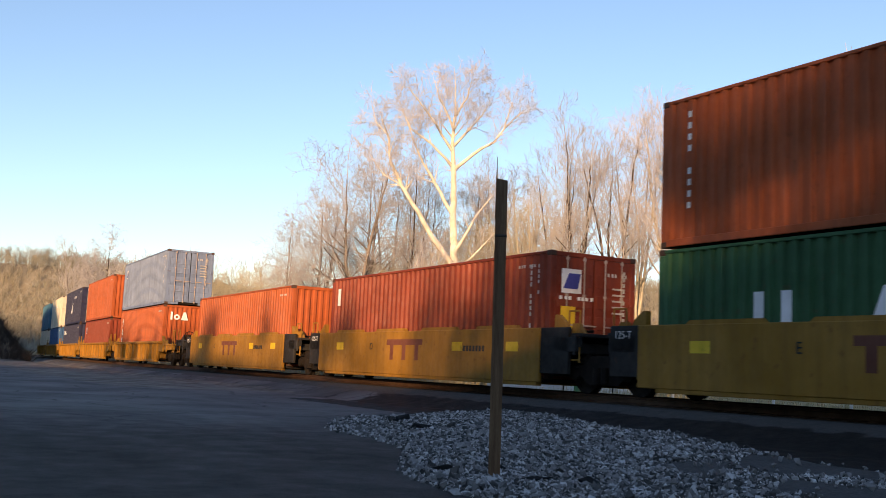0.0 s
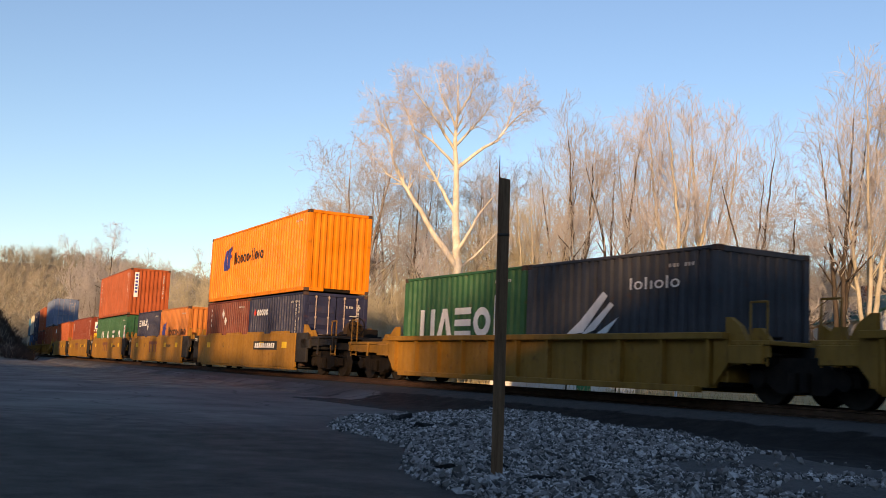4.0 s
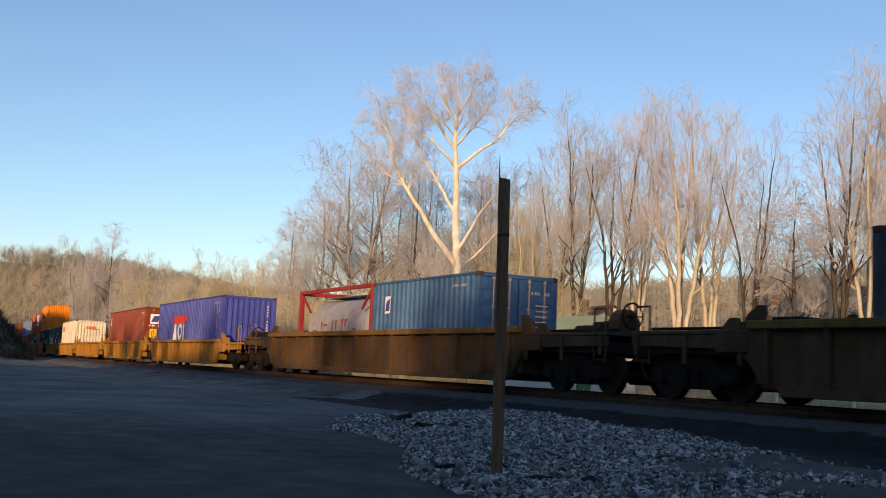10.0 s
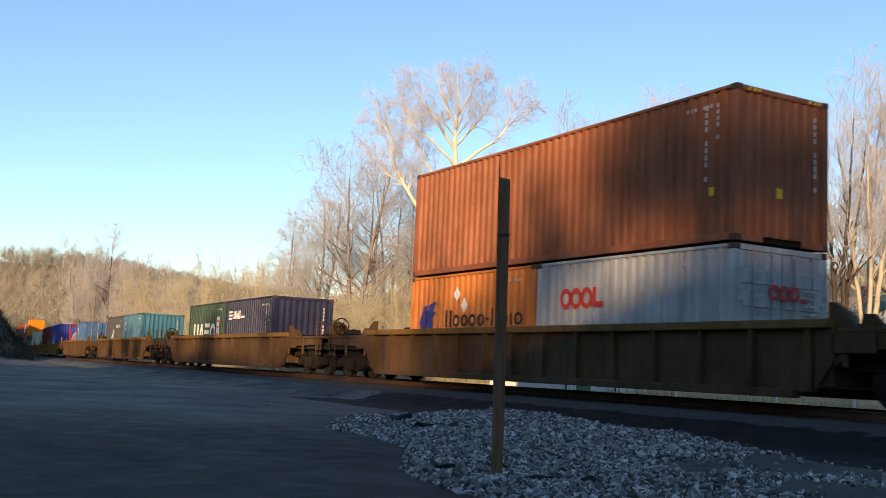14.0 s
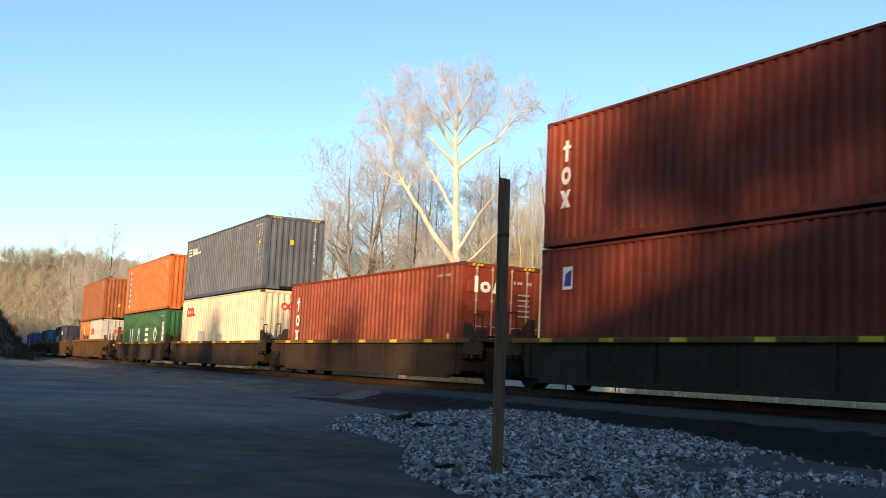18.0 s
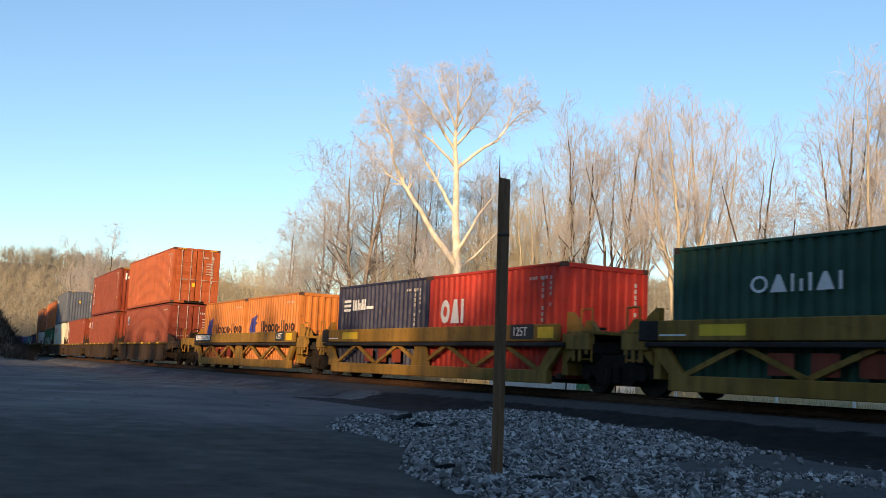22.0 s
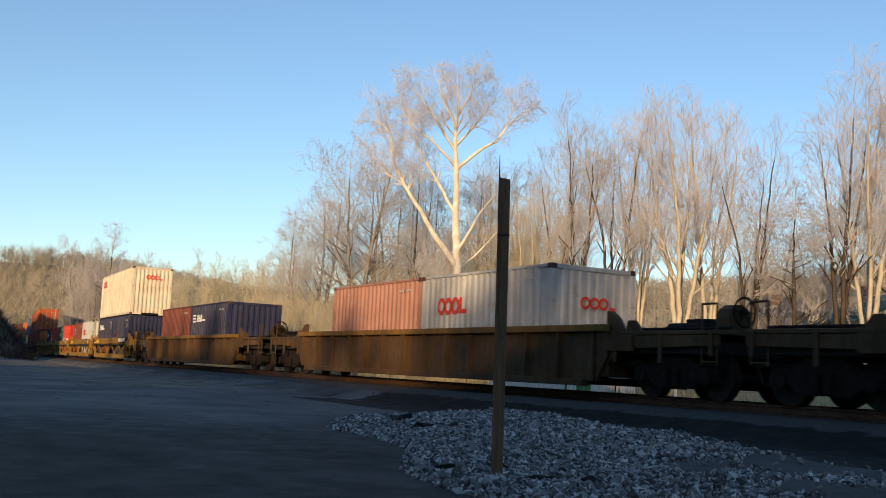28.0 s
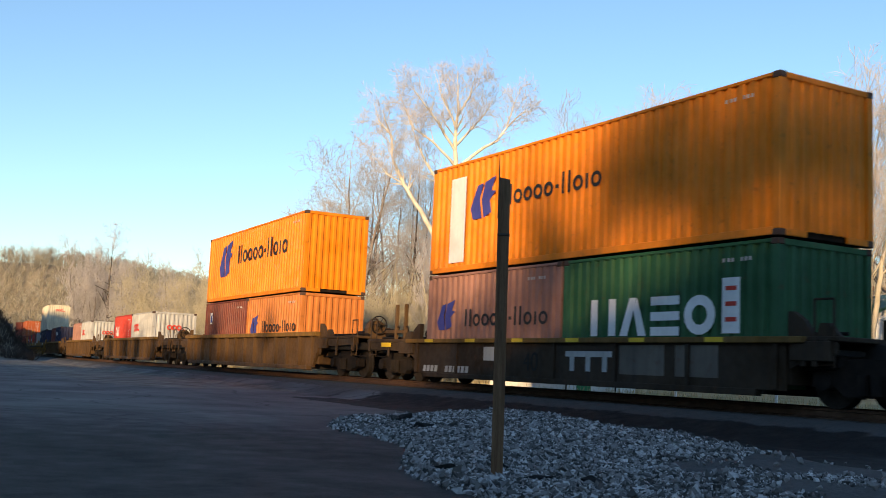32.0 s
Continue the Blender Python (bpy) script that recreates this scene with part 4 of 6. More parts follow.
            for i in range(n):
                a = -L + 0.9 + (2 * L - 1.8) * i / n
                b = -L + 0.9 + (2 * L - 1.8) * (i + 1) / n
                z0, z1 = (0.46, 0.95) if i % 2 == 0 else (0.95, 0.46)
                put("diagonal", lambda: Solid().prism([(a - 0.13, z0), (a + 0.13, z0), (b + 0.13, z1), (b - 0.13, z1)] if z0 < z1 else [(b - 0.13, z1), (b + 0.13, z1), (a + 0.13, z0), (a - 0.13, z0)], "y", -1.42, -1.36), extra=i)
            put("chord_patch", lambda: Solid().box(-L + 1.3, -L + 2.4, -1.444, -1.44, 1.1, 1.28), M_YELLOW_MARK)
            put("chord_patch", lambda: Solid().box(L - 0.9, L - 0.3, -1.444, -1.44, 1.08, 1.3), M_YELLOW_MARK, extra=1)
            put("end_box", lambda: Solid().box(-L - 0.35, -L + 0.2, -1.43, -1.30, 1.02, 1.36, 0.012), M_CAR_BLACK)
            put("end_box_line", lambda: Solid().box(-L + 0.25, -L + 0.95, -1.446, -1.44, 1.1, 1.13), M_WHITE)
            put("gusset", lambda: Solid().prism([(-0.5, 0.46), (0.5, 0.46), (0.3, 0.92), (-0.3, 0.92)], "y", -1.43, -1.37))
    part("well_floor", kept(("well_floor", *k), M_CAR_BLACK, lambda: Solid().box(-L + 0.5, L - 0.5, -1.28, 1.28, 0.2, 0.33)), M_CAR_BLACK, car)
    for x, reach, has_truck, end_of_car in ((-1, front, front_truck, end_car_front), (1, rear, rear_truck, end_car_rear)):
        kk = (kind, round(reach, 2), round(L, 2), x)
        dark = M_CAR_BLACK if kind == "smooth" else body

        def fx(a, b):
            return sorted((x * a, x * b))
        part("bulkhead", kept(("bulkhead", *kk), dark, lambda: Solid().box(*fx(L - 0.15, L + 0.05), -1.3, 1.3, 0.35, 1.15 + dz, 0.015)), dark, car)
        part("centre_sill", kept(("centre_sill", *kk), M_CAR_BLACK, lambda: Solid().box(*fx(L, reach - 0.1), -0.38, 0.38, 0.78, 1.12 + dz, 0.02)), M_CAR_BLACK, car)
        deck_out = reach - (0.28 if end_of_car else 0.42)
        part("end_deck", kept(("end_deck", *kk, end_of_car), dark, lambda: Solid().box(*fx(L + 0.05, deck_out), -1.34, 1.34, 1.12 + dz, 1.20 + dz, 0.012)), dark, car)
        part("side_step", kept(("side_step", *kk), dark, lambda: Solid().box(*fx(L + 0.1, L + 0.9), -1.40, -1.30, 0.80 + dz, 1.12 + dz, 0.012)), dark, car)
        bright = body if kind in ("brown", "low") else M_CAR_YELLOW
        for y in (-1, 1):
            part("corner_guide", kept(("corner_guide", kind, x, y), bright, lambda: Solid().prism([(x * 0.0, 1.2), (x * 0.5, 1.2), (x * 0.34, 1.46), (x * 0.10, 1.62), (0.0, 1.62)] if x > 0 else [(0.0, 1.62), (-0.10, 1.62), (-0.34, 1.46), (-0.5, 1.2), (0.0, 1.2)], "y", y * 1.2 - 0.06, y * 1.2 + 0.06)), bright, car, at=pose(x * (max(L - 0.05, 6.2)), 0, dz))
        part("hand_rail", kept(("hand_rail", *kk), bright, lambda: Solid().tube((x * (deck_out - 0.12), -1.28, 0.65), (x * (deck_out - 0.12), -1.28, 1.75), 0.02, 6).tube((x * (deck_out - 0.5), -1.28, 0.65), (x * (deck_out - 0.5), -1.28, 1.75), 0.02, 6).tube((x * (deck_out - 0.5), -1.28, 1.75), (x * (deck_out - 0.12), -1.28, 1.75), 0.02, 6).tube((x * (deck_out - 0.5), -1.28, 0.7), (x * (deck_out - 0.12), -1.28, 0.7), 0.02, 6)), bright, car)
        skirt_end = deck_out - 0.05
        part("end_skirt", kept(("end_skirt", *kk), dark, lambda: Solid().prism([(x * (L + 0.06), 0.62), (x * (L + 0.06), 1.11 + dz), (x * skirt_end, 1.11 + dz), (x * skirt_end, 0.92 + dz), (x * (L + 0.5), 0.86 + dz)], "y", -1.33, -1.26)), dark, car)
        for i in range(3):
            xx = L + 0.35 + i * (skirt_end - L - 0.5) / 2
            part("skirt_post", kept(("skirt_post", *kk, i), dark, lambda: Solid().box(x * xx - 0.05, x * xx + 0.05, -1.38, -1.335, 0.66 if i < 2 else 0.8, 1.16 + dz, 0.01)), dark, car)
        part("cross_beam", kept(("cross_beam", *kk), M_CAR_BLACK, lambda: Solid().box(*fx(L + 0.1, skirt_end - 0.2), -1.2, 1.2, 0.84, 1.0 + dz, 0.02)), M_CAR_BLACK, car)
        part("air_tank", kept(("air_tank", *kk), M_IRON, lambda: Solid().tube((x * (L + 0.15), -0.85, 0.7), (x * (L + 0.75), -0.85, 0.7), 0.17, 12)), M_IRON, car)
        part("brake_rod", kept(("brake_rod", *kk), M_IRON, lambda: Solid().tube((x * (L + 0.2), -1.1, 0.62), (x * skirt_end, -1.0, 0.66), 0.022, 6)), M_IRON, car)
        part("deck_pipe", kept(("deck_pipe", *kk), M_IRON, lambda: Solid().tube((x * (L + 0.2), -0.9, 1.26 + dz), (x * (skirt_end - 0.1), -0.9, 1.26 + dz), 0.03, 6)), M_IRON, car)
        part("deck_bracket", kept(("deck_bracket", *kk), bright, lambda: Solid().prism([(x * (L + 0.5), 1.2 + dz), (x * (L + 0.56), 1.42 + dz), (x * (L + 0.74), 1.42 + dz), (x * (L + 0.95), 1.2 + dz)], "y", -1.22, -1.12)), bright, car)
        if kind == "low" and end_of_car and x < 0:
            for i in range(2):
                xx = -(L + 1.0 + i * 0.55)
                part("stanchion", Solid().box(xx - 0.04, xx + 0.04, -1.2, -1.1, 1.2 + dz, 2.2 + dz, 0.008), M_CAR_BROWN, car)
                part("grab_iron", Solid().tube((xx + 0.04, -1.15, 1.36 + dz), (xx + 0.16, -1.15, 1.36 + dz), 0.018, 5).tube((xx + 0.16, -1.15, 1.36 + dz), (xx + 0.16, -1.15, 1.56 + dz), 0.018, 5).tube((xx + 0.16, -1.15, 1.56 + dz), (xx + 0.04, -1.15, 1.56 + dz), 0.018, 5), M_IRON, car)
            part("platform_rail", Solid().box(-(L + 2.2), -(L + 0.9), -1.18, -1.12, 1.38 + dz, 1.47 + dz, 0.01), M_CAR_BROWN, car)
            part("yellow_plate", Solid().box(-(L + 2.0), -(L + 1.4), -1.395, -1.385, 0.98 + dz, 1.1 + dz), M_YELLOW_MARK, car, "yellow corner plate")
        if has_truck:
            truck_parts(car, x * (reach if not end_of_car else reach - 1.75))
        if end_of_car:
            part("coupler", kept(("coupler", *kk), M_IRON, lambda: Solid().box(*fx(reach - 0.5, reach + 0.12), -0.12, 0.12, 0.72, 0.95, 0.03).box(*fx(reach - 0.12, reach + 0.18), -0.2, 0.2, 0.68, 1.0, 0.04)), M_IRON, car)
            part("air_hose", kept(("air_hose", *kk), M_RUBBER, lambda: Solid().tube((x * (reach - 0.2), -0.5, 0.7), (x * (reach - 0.1), -0.45, 0.35), 0.03, 6).tube((x * (reach - 0.1), -0.45, 0.35), (x * (reach + 0.1), -0.2, 0.3), 0.03, 6)), M_RUBBER, car)
            part("valve_box", kept(("valve_box", *kk), M_IRON, lambda: Solid().box(*fx(L + 0.5, L + 1.2), 0.35, 1.0, 1.2, 1.62, 0.03).tube((x * (L + 0.6), -0.1, 1.36), (x * (L + 1.5), -0.1, 1.36), 0.15, 10)), M_IRON, car)
            if x > 0:
                brake_wheel(car, reach - 0.45, 1.2 + dz)
    for text, px, pz, h, m in stencils:
        part("stencil", lettering(text, h, m), m, car, at=pose(px, {"smooth": -1.437 if abs(px) < L - 0.4 else -1.407, "truss": -1.452, "ribbed": -1.35}.get(kind, -1.497), lift(pz)))
    tagged(car, note, "well car", "well cars of the train")
    return car

# ---- the train: each unit's load starts at u at the clip's start, all roll at one speed ----
SPEED = 15.5
MOVERS = []
C20, C40, STD, HIGH = 6.058, 12.192, 2.591, 2.896
# unit: u, car kind, well half length, joint ahead, joint behind, first of its car, last of its car, loads
# load: colour, length, height, doors, marks
UNITS = [
    (-130.3, "ribbed", 1, 0, [[("cream", C40, STD, 0, "")], [("teal", C40, HIGH, 0, "")]]),
    (-114.5, "ribbed", 0, 0, [[("mid_blue", C40, STD, 0, "")], [("cream", C40, HIGH, 1, "mid_name")]]),
    (-98.5, "ribbed", 0, 0, [[("navy", C40, STD, 0, "flag_name")], [("navy", C40, HIGH, 1, "white_patch")]]),
    (-82.4, "ribbed", 0, 0, [[("brown_red", C40, STD, 0, "badge")], [("orange_red", C40, HIGH, 0, "")]]),
    (-66.1, "ribbed", 0, 1, [[("orange_red", C40, HIGH, 0, "side_name")], [("light_blue", C40, HIGH, 1, "badge column")]]),
    (-46.7, "smooth", 1, 0, [[("orange_red", C40, HIGH, 0, "")]]),
    (-30.9, "smooth", 0, 0, [[("brown_red", C40, HIGH, 1, "corner_badge column")]]),
    (-15.2, "smooth", 0, 0, [[("green", C40, STD, 1, "wide_blocks")], [("orange_red", C40, HIGH, 0, "column front_column rear_strip")]]),
    (0.6, "smooth", 0, 0, [[("navy", C20, STD, 0, "flag_name hand_mark"), ("pale_orange", C20, STD, 0, "low_ship_logo")]]),
    (16.2, "smooth", 0, 1, [[("maroon", C20, STD, 0, "front_column hand_mark"), ("navy", C20, STD, 1, "ring_name column")], [("orange", C40, HIGH, 0, "ship_logo")]]),
]
UNITS += [
    (36.1, "ribbed", 1, 0, [[("green", C20, STD, 0, "wide_blocks"), ("charcoal", C20, STD, 0, "white_patch")]]),
    (51.9, "ribbed", 0, 0, [[("cream", C40, HIGH, 0, "red_name")]]),
    (67.8, "ribbed", 0, 0, []),
    (83.6, "ribbed", 0, 0, [[("brown_red", C40, HIGH, 1, "corner_badge column")]]),
    (99.4, "ribbed", 0, 1, [[("blue", C40, HIGH, 0, "sail_logo column")]]),
]
UNITS += [
    (120.9, "brown", 1, 1, [[("tank", C20, STD, 0, ""), ("mid_blue", C20, STD, 1, "badge")]]),
    (144.5, "brown", 1, 1, [[("charcoal", C20, STD, 0, "white_patch"), ("teal", C20, STD, 0, "badge column")]]),
    (168.0, "brown", 1, 1, [[("old_green", C20, STD, 0, "wide_blocks"), ("navy", C20, STD, 0, "flag_name column")]]),
    (191.5, "brown", 1, 1, [[("pale_orange", C20, STD, 0, "low_ship_logo hand_mark"), ("grey", C20, STD, 1, "red_name")], [("rust_orange", C40, HIGH, 0, "column yellow_tag")]]),
]
UNITS += [
    (212.95, "low", 1, 0, [[("green", C40, STD, 0, "wide_blocks")], [("light_orange", C40, HIGH, 0, "strip_name column")]]),
    (228.6, "low", 0, 0, [[("cream", C40, HIGH, 0, "red_name pale_patch")], [("slate", C40, HIGH, 0, "flag_name column yellow_tag high_tag")]]),
    (244.1, "low", 0, 0, [[("brown_red", C40, HIGH, 1, "side_name yellow_tag")]]),
    (259.8, "low", 0, 0, [[("brown_red", C40, HIGH, 0, "badge")], [("brown_red", C40, HIGH, 0, "side_name yellow_tag column")]]),
    (275.6, "low", 0, 1, [[("brown_red", C40, HIGH, 1, "badge")], [("orange_red", C40, HIGH, 1, "column yellow_tag")]]),
]
UNITS += [
    (294.8, "truss", 1, 0, [[("pale_orange", C20, STD, 0, "low_ship_logo"), ("pale_orange", C20, STD, 0, "low_ship_logo")]]),
    (310.45, "truss", 0, 0, [[("navy", C20, STD, 0, "flag_name column"), ("red", C20, STD, 0, "big_name column")]]),
    (326.1, "truss", 0, 0, [[("dark_green", C20, STD, 0, "mid_name"), ("red", C20, STD, 0, "line_name")]]),
    (341.7, "truss", 0, 0, [[("maroon", C20, STD, 0, "badge"), ("grey", C20, STD, 0, "red_name")]]),
    (357.5, "truss", 0, 1, [[("navy", C20, STD, 0, "flag_name column"), ("navy", C20, STD, 0, "cross_name column")], [("cream", C40, HIGH + 0.06, 0, "red_name")]]),
]
UNITS += [
    (379.1, "brown", 1, 1, [[("maroon", C20, STD, 0, ""), ("navy", C20, STD, 0, "flag_name")]]),
    (403.0, "brown", 1, 1, [[("pink_brown", C20, STD, 0, ""), ("grey", C20, STD, 0, "red_name")]]),
    (426.45, "brown", 1, 1, [[("red", C20, STD, 0, "big_name column"), ("grey", C20, STD, 0, "red_name")]]),
    (449.9, "brown", 1, 1, [[("maroon", C20, STD, 0, "badge"), ("pale_orange", C20, STD, 0, "low_ship_logo")], [("orange", C40, HIGH, 0, "big_ship_logo")]]),
    (471.5, "low", 1, 0, [[("pink_brown", C20, STD, 0, "low_ship_logo"), ("green", C20, STD, 0, "wide_blocks")], [("orange", C40, HIGH, 0, "ship_logo white_panel")]]),
]
COLOUR_WORDS = {"brown_red": "weathered brown-red", "orange_red": "faded orange-red", "rust_orange": "rust-orange", "orange": "bright orange", "pale_orange": "faded orange", "green": "green", "old_green": "grimy dark green", "dark_green": "dark green", "navy": "dark blue", "slate": "slate grey", "blue": "deep blue", "cream": "dirty cream", "grey": "stained light grey", "maroon": "dull maroon", "teal": "teal blue", "mid_blue": "mid blue", "red": "red", "light_orange": "sun-bleached orange-red", "charcoal": "charcoal grey", "pink_brown": "bleached pink-brown", "light_blue": "pale blue-grey"}
CAR_WORDS = {"smooth": "yellow smooth-sided well car, dirty", "ribbed": "yellow ribbed well car with a box top chord", "brown": "dark brown ribbed well car, long well", "low": "dark brown low-sided well car with yellow patches", "truss": "olive-yellow well car with open truss sides"}


def ride(ob, u, up):
    MOVERS.append((ob, u, up))


mids = [u + C40 / 2 for u, *_ in UNITS]
for i, (u, kind, first, last, layers) in enumerate(UNITS):
    mid = mids[i]
    ahead = (mid - mids[i - 1]) / 2 if i else 9.9
    behind = (mids[i + 1] - mid) / 2 if i + 1 < len(UNITS) else 7.85
    single = first and last
    if single:
        ahead = behind = 11.75
        well = 8.25
    else:
        well = 6.42
        ahead = 9.75 if first else ahead
        behind = 9.75 if last else behind
    st = {"smooth": [("125-T", -well - 0.72, 1.10, 0.15, M_WHITE), ("40", -well + 0.08, 0.55, 0.36, M_BLACK_MARK), ("DEC"[i % 3], -2.6, 0.86, 0.2, M_BLACK_MARK)],
          "truss": [("125T", well - 1.9, 1.13, 0.2, M_WHITE)] if i != 28 else [], "ribbed": [("40", -well + 1.0, 0.7, 0.26, M_BLACK_MARK)] if i % 2 else [], "brown": [], "low": []}[kind]
    car = well_car(kind, well, ahead, behind, bool(first), True, bool(first), bool(last), CAR_WORDS[kind] + (", empty" if not layers else ", loaded"), st)
    if kind == "truss":
        if i != 28:
            part("stencil_plate", Solid().box(well - 2.0, well - 1.05, -1.449, -1.442, 1.12, 1.46), M_BLACK_MARK, car, "black stencil plate")
        plate_at = {24: -well - 0.1, 28: well - 2.3}.get(i)
        if plate_at is not None:
            part("number_plate", Solid().box(plate_at, plate_at + 2.5, -1.449, -1.442, 1.12, 1.47), M_BLACK_MARK, car, "black plate with white bars")
            pieces("number_strip", bars_row(plate_at + 0.12, 1.19, 11, 0.15, 0.21, 0.06, lean=0.04), M_WHITE, car, "", pose(0, -1.449, 0))
        pieces("panel_block", bars_row(-3.6, 0.5, 3, 0.55, 0.38, 0.35), coat("brown_red"), car, "", pose(0, -1.36, 0))
    if kind == "smooth":
        if i != 9:
            pieces("name_shape", comb_mark(-1.5, 0.6, 0.57), paint("mark_brown", (0.16, 0.05, 0.03), 0.2, 0.2), car, "brown name in plain bars", pose(0, -1.43, 0))
        if i == 9:
            part("number_plate", Solid().box(1.5, 4.2, -1.433, -1.43, 0.8, 1.12), M_BLACK_MARK, car, "black plate with white bars")
            pieces("number_strip", bars_row(1.65, 0.87, 10, 0.16, 0.18, 0.07, lean=0.04), M_WHITE, car, "", pose(0, -1.433, 0))
        if i != 9:
            pieces("number_strip", bars_row(2.6, 0.86, 8, 0.1, 0.14, 0.05), M_BLACK_MARK, car, "", pose(0, -1.43, 0))
    if i == len(UNITS) - 1:
        pieces("name_shape", comb_mark(0.4, 0.45, 0.42), coat("grey"), car, "pale name in plain bars", pose(0, -1.37, 0))
        pieces("number_strip", bars_row(-5.9, 0.3, 4, 0.14, 0.16, 0.06, lean=0.03), coat("grey"), car, "", pose(0, -1.37, 0))
        pieces("number_strip", bars_row(-4.75, 0.3, 6, 0.14, 0.16, 0.06, lean=0.03), coat("grey"), car, "", pose(0, -1.37, 0))
        part("panel", Solid().box(-2.9, -2.2, -1.374, -1.37, 0.62, 0.95), coat("grey"), car, "pale worn patch", None)
        part("stencil", lettering("40", 0.42, M_CAR_BLACK), M_CAR_BLACK, car, at=pose(-1.2, -1.378, 0.42))
        pieces("pale_panel", Solid().box(2.2, 3.5, -1.376, -1.37, 0.42, 1.0).box(3.8, 4.9, -1.376, -1.37, 0.42, 1.0), paint("primer_patch", (0.13, 0.11, 0.09), 0.4, 0.4), car, "pale primer panel", None)
    ride(car, mid, 0.0)
    up = 0.27
    for layer in layers:
        span_x = sum(c[1] for c in layer) + 0.076 * (len(layer) - 1)
        x = mid - span_x / 2
        for colour, length, height, doors, marks in layer:
            if colour == "tank":
                box = tank_container()
            else:
                words = COLOUR_WORDS[colour] + (" forty-foot" if length > 7 else " twenty-foot") + " steel container" + (" with rear doors" if doors else "") + (", upper tier" if up > 1 else " in the well")
                box = container(colour, length, height, bool(doors), marks, "dark" if colour in ("maroon", "green") else "", words)
            ride(box, x + length / 2, up)
            x += length + 0.076
        up += max(c[2] for c in layer) + 0.03

# ---- beside the line ----


def sign_post():
    root = new("wooden_post")
    s = Solid()
    s.prism([(-0.047, -0.045), (0.045, -0.047), (0.047, 0.043), (-0.043, 0.047)], "z", -0.4, 1.93)
    s.prism([(-0.047, -0.045), (0.045, -0.047), (0.047, 0.043), (-0.043, 0.047)], "z", 1.93, 2.38)
    s.v = [(x + 0.004 * math.sin(z * 5), y, z - (0.018 * (x + 0.045) / 0.09 if z > 2.3 else 0)) for x, y, z in s.v]
    part("post", s, M_POST, root)
    part("splinter", Solid().prism([(-0.052, 2.05), (-0.034, 2.05), (-0.042, 2.56), (-0.047, 2.56)], "y", -0.02, 0.0), M_POST, root, "split sliver at the top")
    part("bracket", Solid().box(-0.05, 0.05, -0.051, 0.05, 1.905, 1.925, 0.004), M_BARK_DARK, root)
    return tagged(root, "weathered square wooden post with a split top, set in stone", "post")


post = sign_post()
PX, PY = -6.91, 4.51
post.matrix_basis = Matrix.Translation((PX, PY, float(land(PX, PY)))) @ Matrix.Rotation(radians(1.1), 4, Vector((0.87, -0.493, 0))) @ pose(0, 0, 0, 0, 0, 57)


def spot(bearing, reach):
    a = radians(bearing)
    x, y = reach * math.cos(a), reach * math.sin(a)
    return x, y, float(land(x, y))


def gabled(name, hw, hd, e, r, wall_paint, roof_paint, over):
    """Four walls and two roof slopes, ridge along x; one gable faces +x."""
    root = new(name)
    wall = 0.12
    for y in (-hd, hd - wall):
        part("wall", Solid().box(-hw, hw, y, y + wall, 0, e), wall_paint, root)
    for x in (-hw, hw - wall):
        part("gable_wall", Solid().prism([(-hd + wall, 0), (hd - wall, 0), (hd - wall, e), (0, r - 0.1), (-hd + wall, e)], "x", x, x + wall), wall_paint, root)
    drop = (r - e) * over / hd
    for y in (-1, 1):
        part("roof_slope", Solid().prism([(y * (hd + over), e - drop), (0, r), (0, r + 0.09), (y * (hd + over), e - drop + 0.09)], "x", -hw - over, hw + over), roof_paint, root)
        for x in (-hw - over - 0.02, hw + over):
            part("barge_board", Solid().prism([(y * (hd + over), e - drop - 0.08), (0, r - 0.08), (0, r + 0.09), (y * (hd + over), e - drop + 0.09)], "x", x, x + 0.02), roof_paint, root)
    return root


def garage():
    hw, hd, e, r = 2.17, 2.17, 2.1, 3.3
    root = gabled("garage", hw, hd, e, r, M_WALL, M_ROOF_GREEN, 0.28)
    for y in (-1, 1):
        for i in range(9):
            x = -hw - 0.2 + i * (2 * hw + 0.4) / 8
            part("roof_seam", Solid().prism([(y * (hd + 0.28), e - 0.155 + 0.09), (0, r + 0.09), (0, r + 0.115), (y * (hd + 0.28), e - 0.155 + 0.115)], "x", x - 0.015, x + 0.015), M_ROOF_GREEN, root)
    part("door", Solid().box(hw, hw + 0.05, -hd + 0.68, -hd + 1.5, 0, 1.95, 0.01), M_DOOR_GREEN, root, "green door")
    for i in range(9):
        z = 0.06 + i * 0.21
        part("siding_board", Solid().box(-hw, hw + 0.015, -hd - 0.02, -hd, z, z + 0.19), M_WALL, root)
        part("siding_board", Solid().box(hw, hw + 0.02, -hd, -hd + 0.64, z, z + 0.19), M_WALL, root)
        part("siding_board", Solid().box(hw, hw + 0.02, -hd + 1.54, hd, z, z + 0.19), M_WALL, root)
    for y in (-hd + 0.02, -hd + 3.0):
        part("downpipe", Solid().tube((hw + 0.06, y, 0), (hw + 0.06, y, 1.9), 0.03, 8), M_IRON, root)
    return tagged(root, "small white garage with a pale green metal roof and green door", "garage")


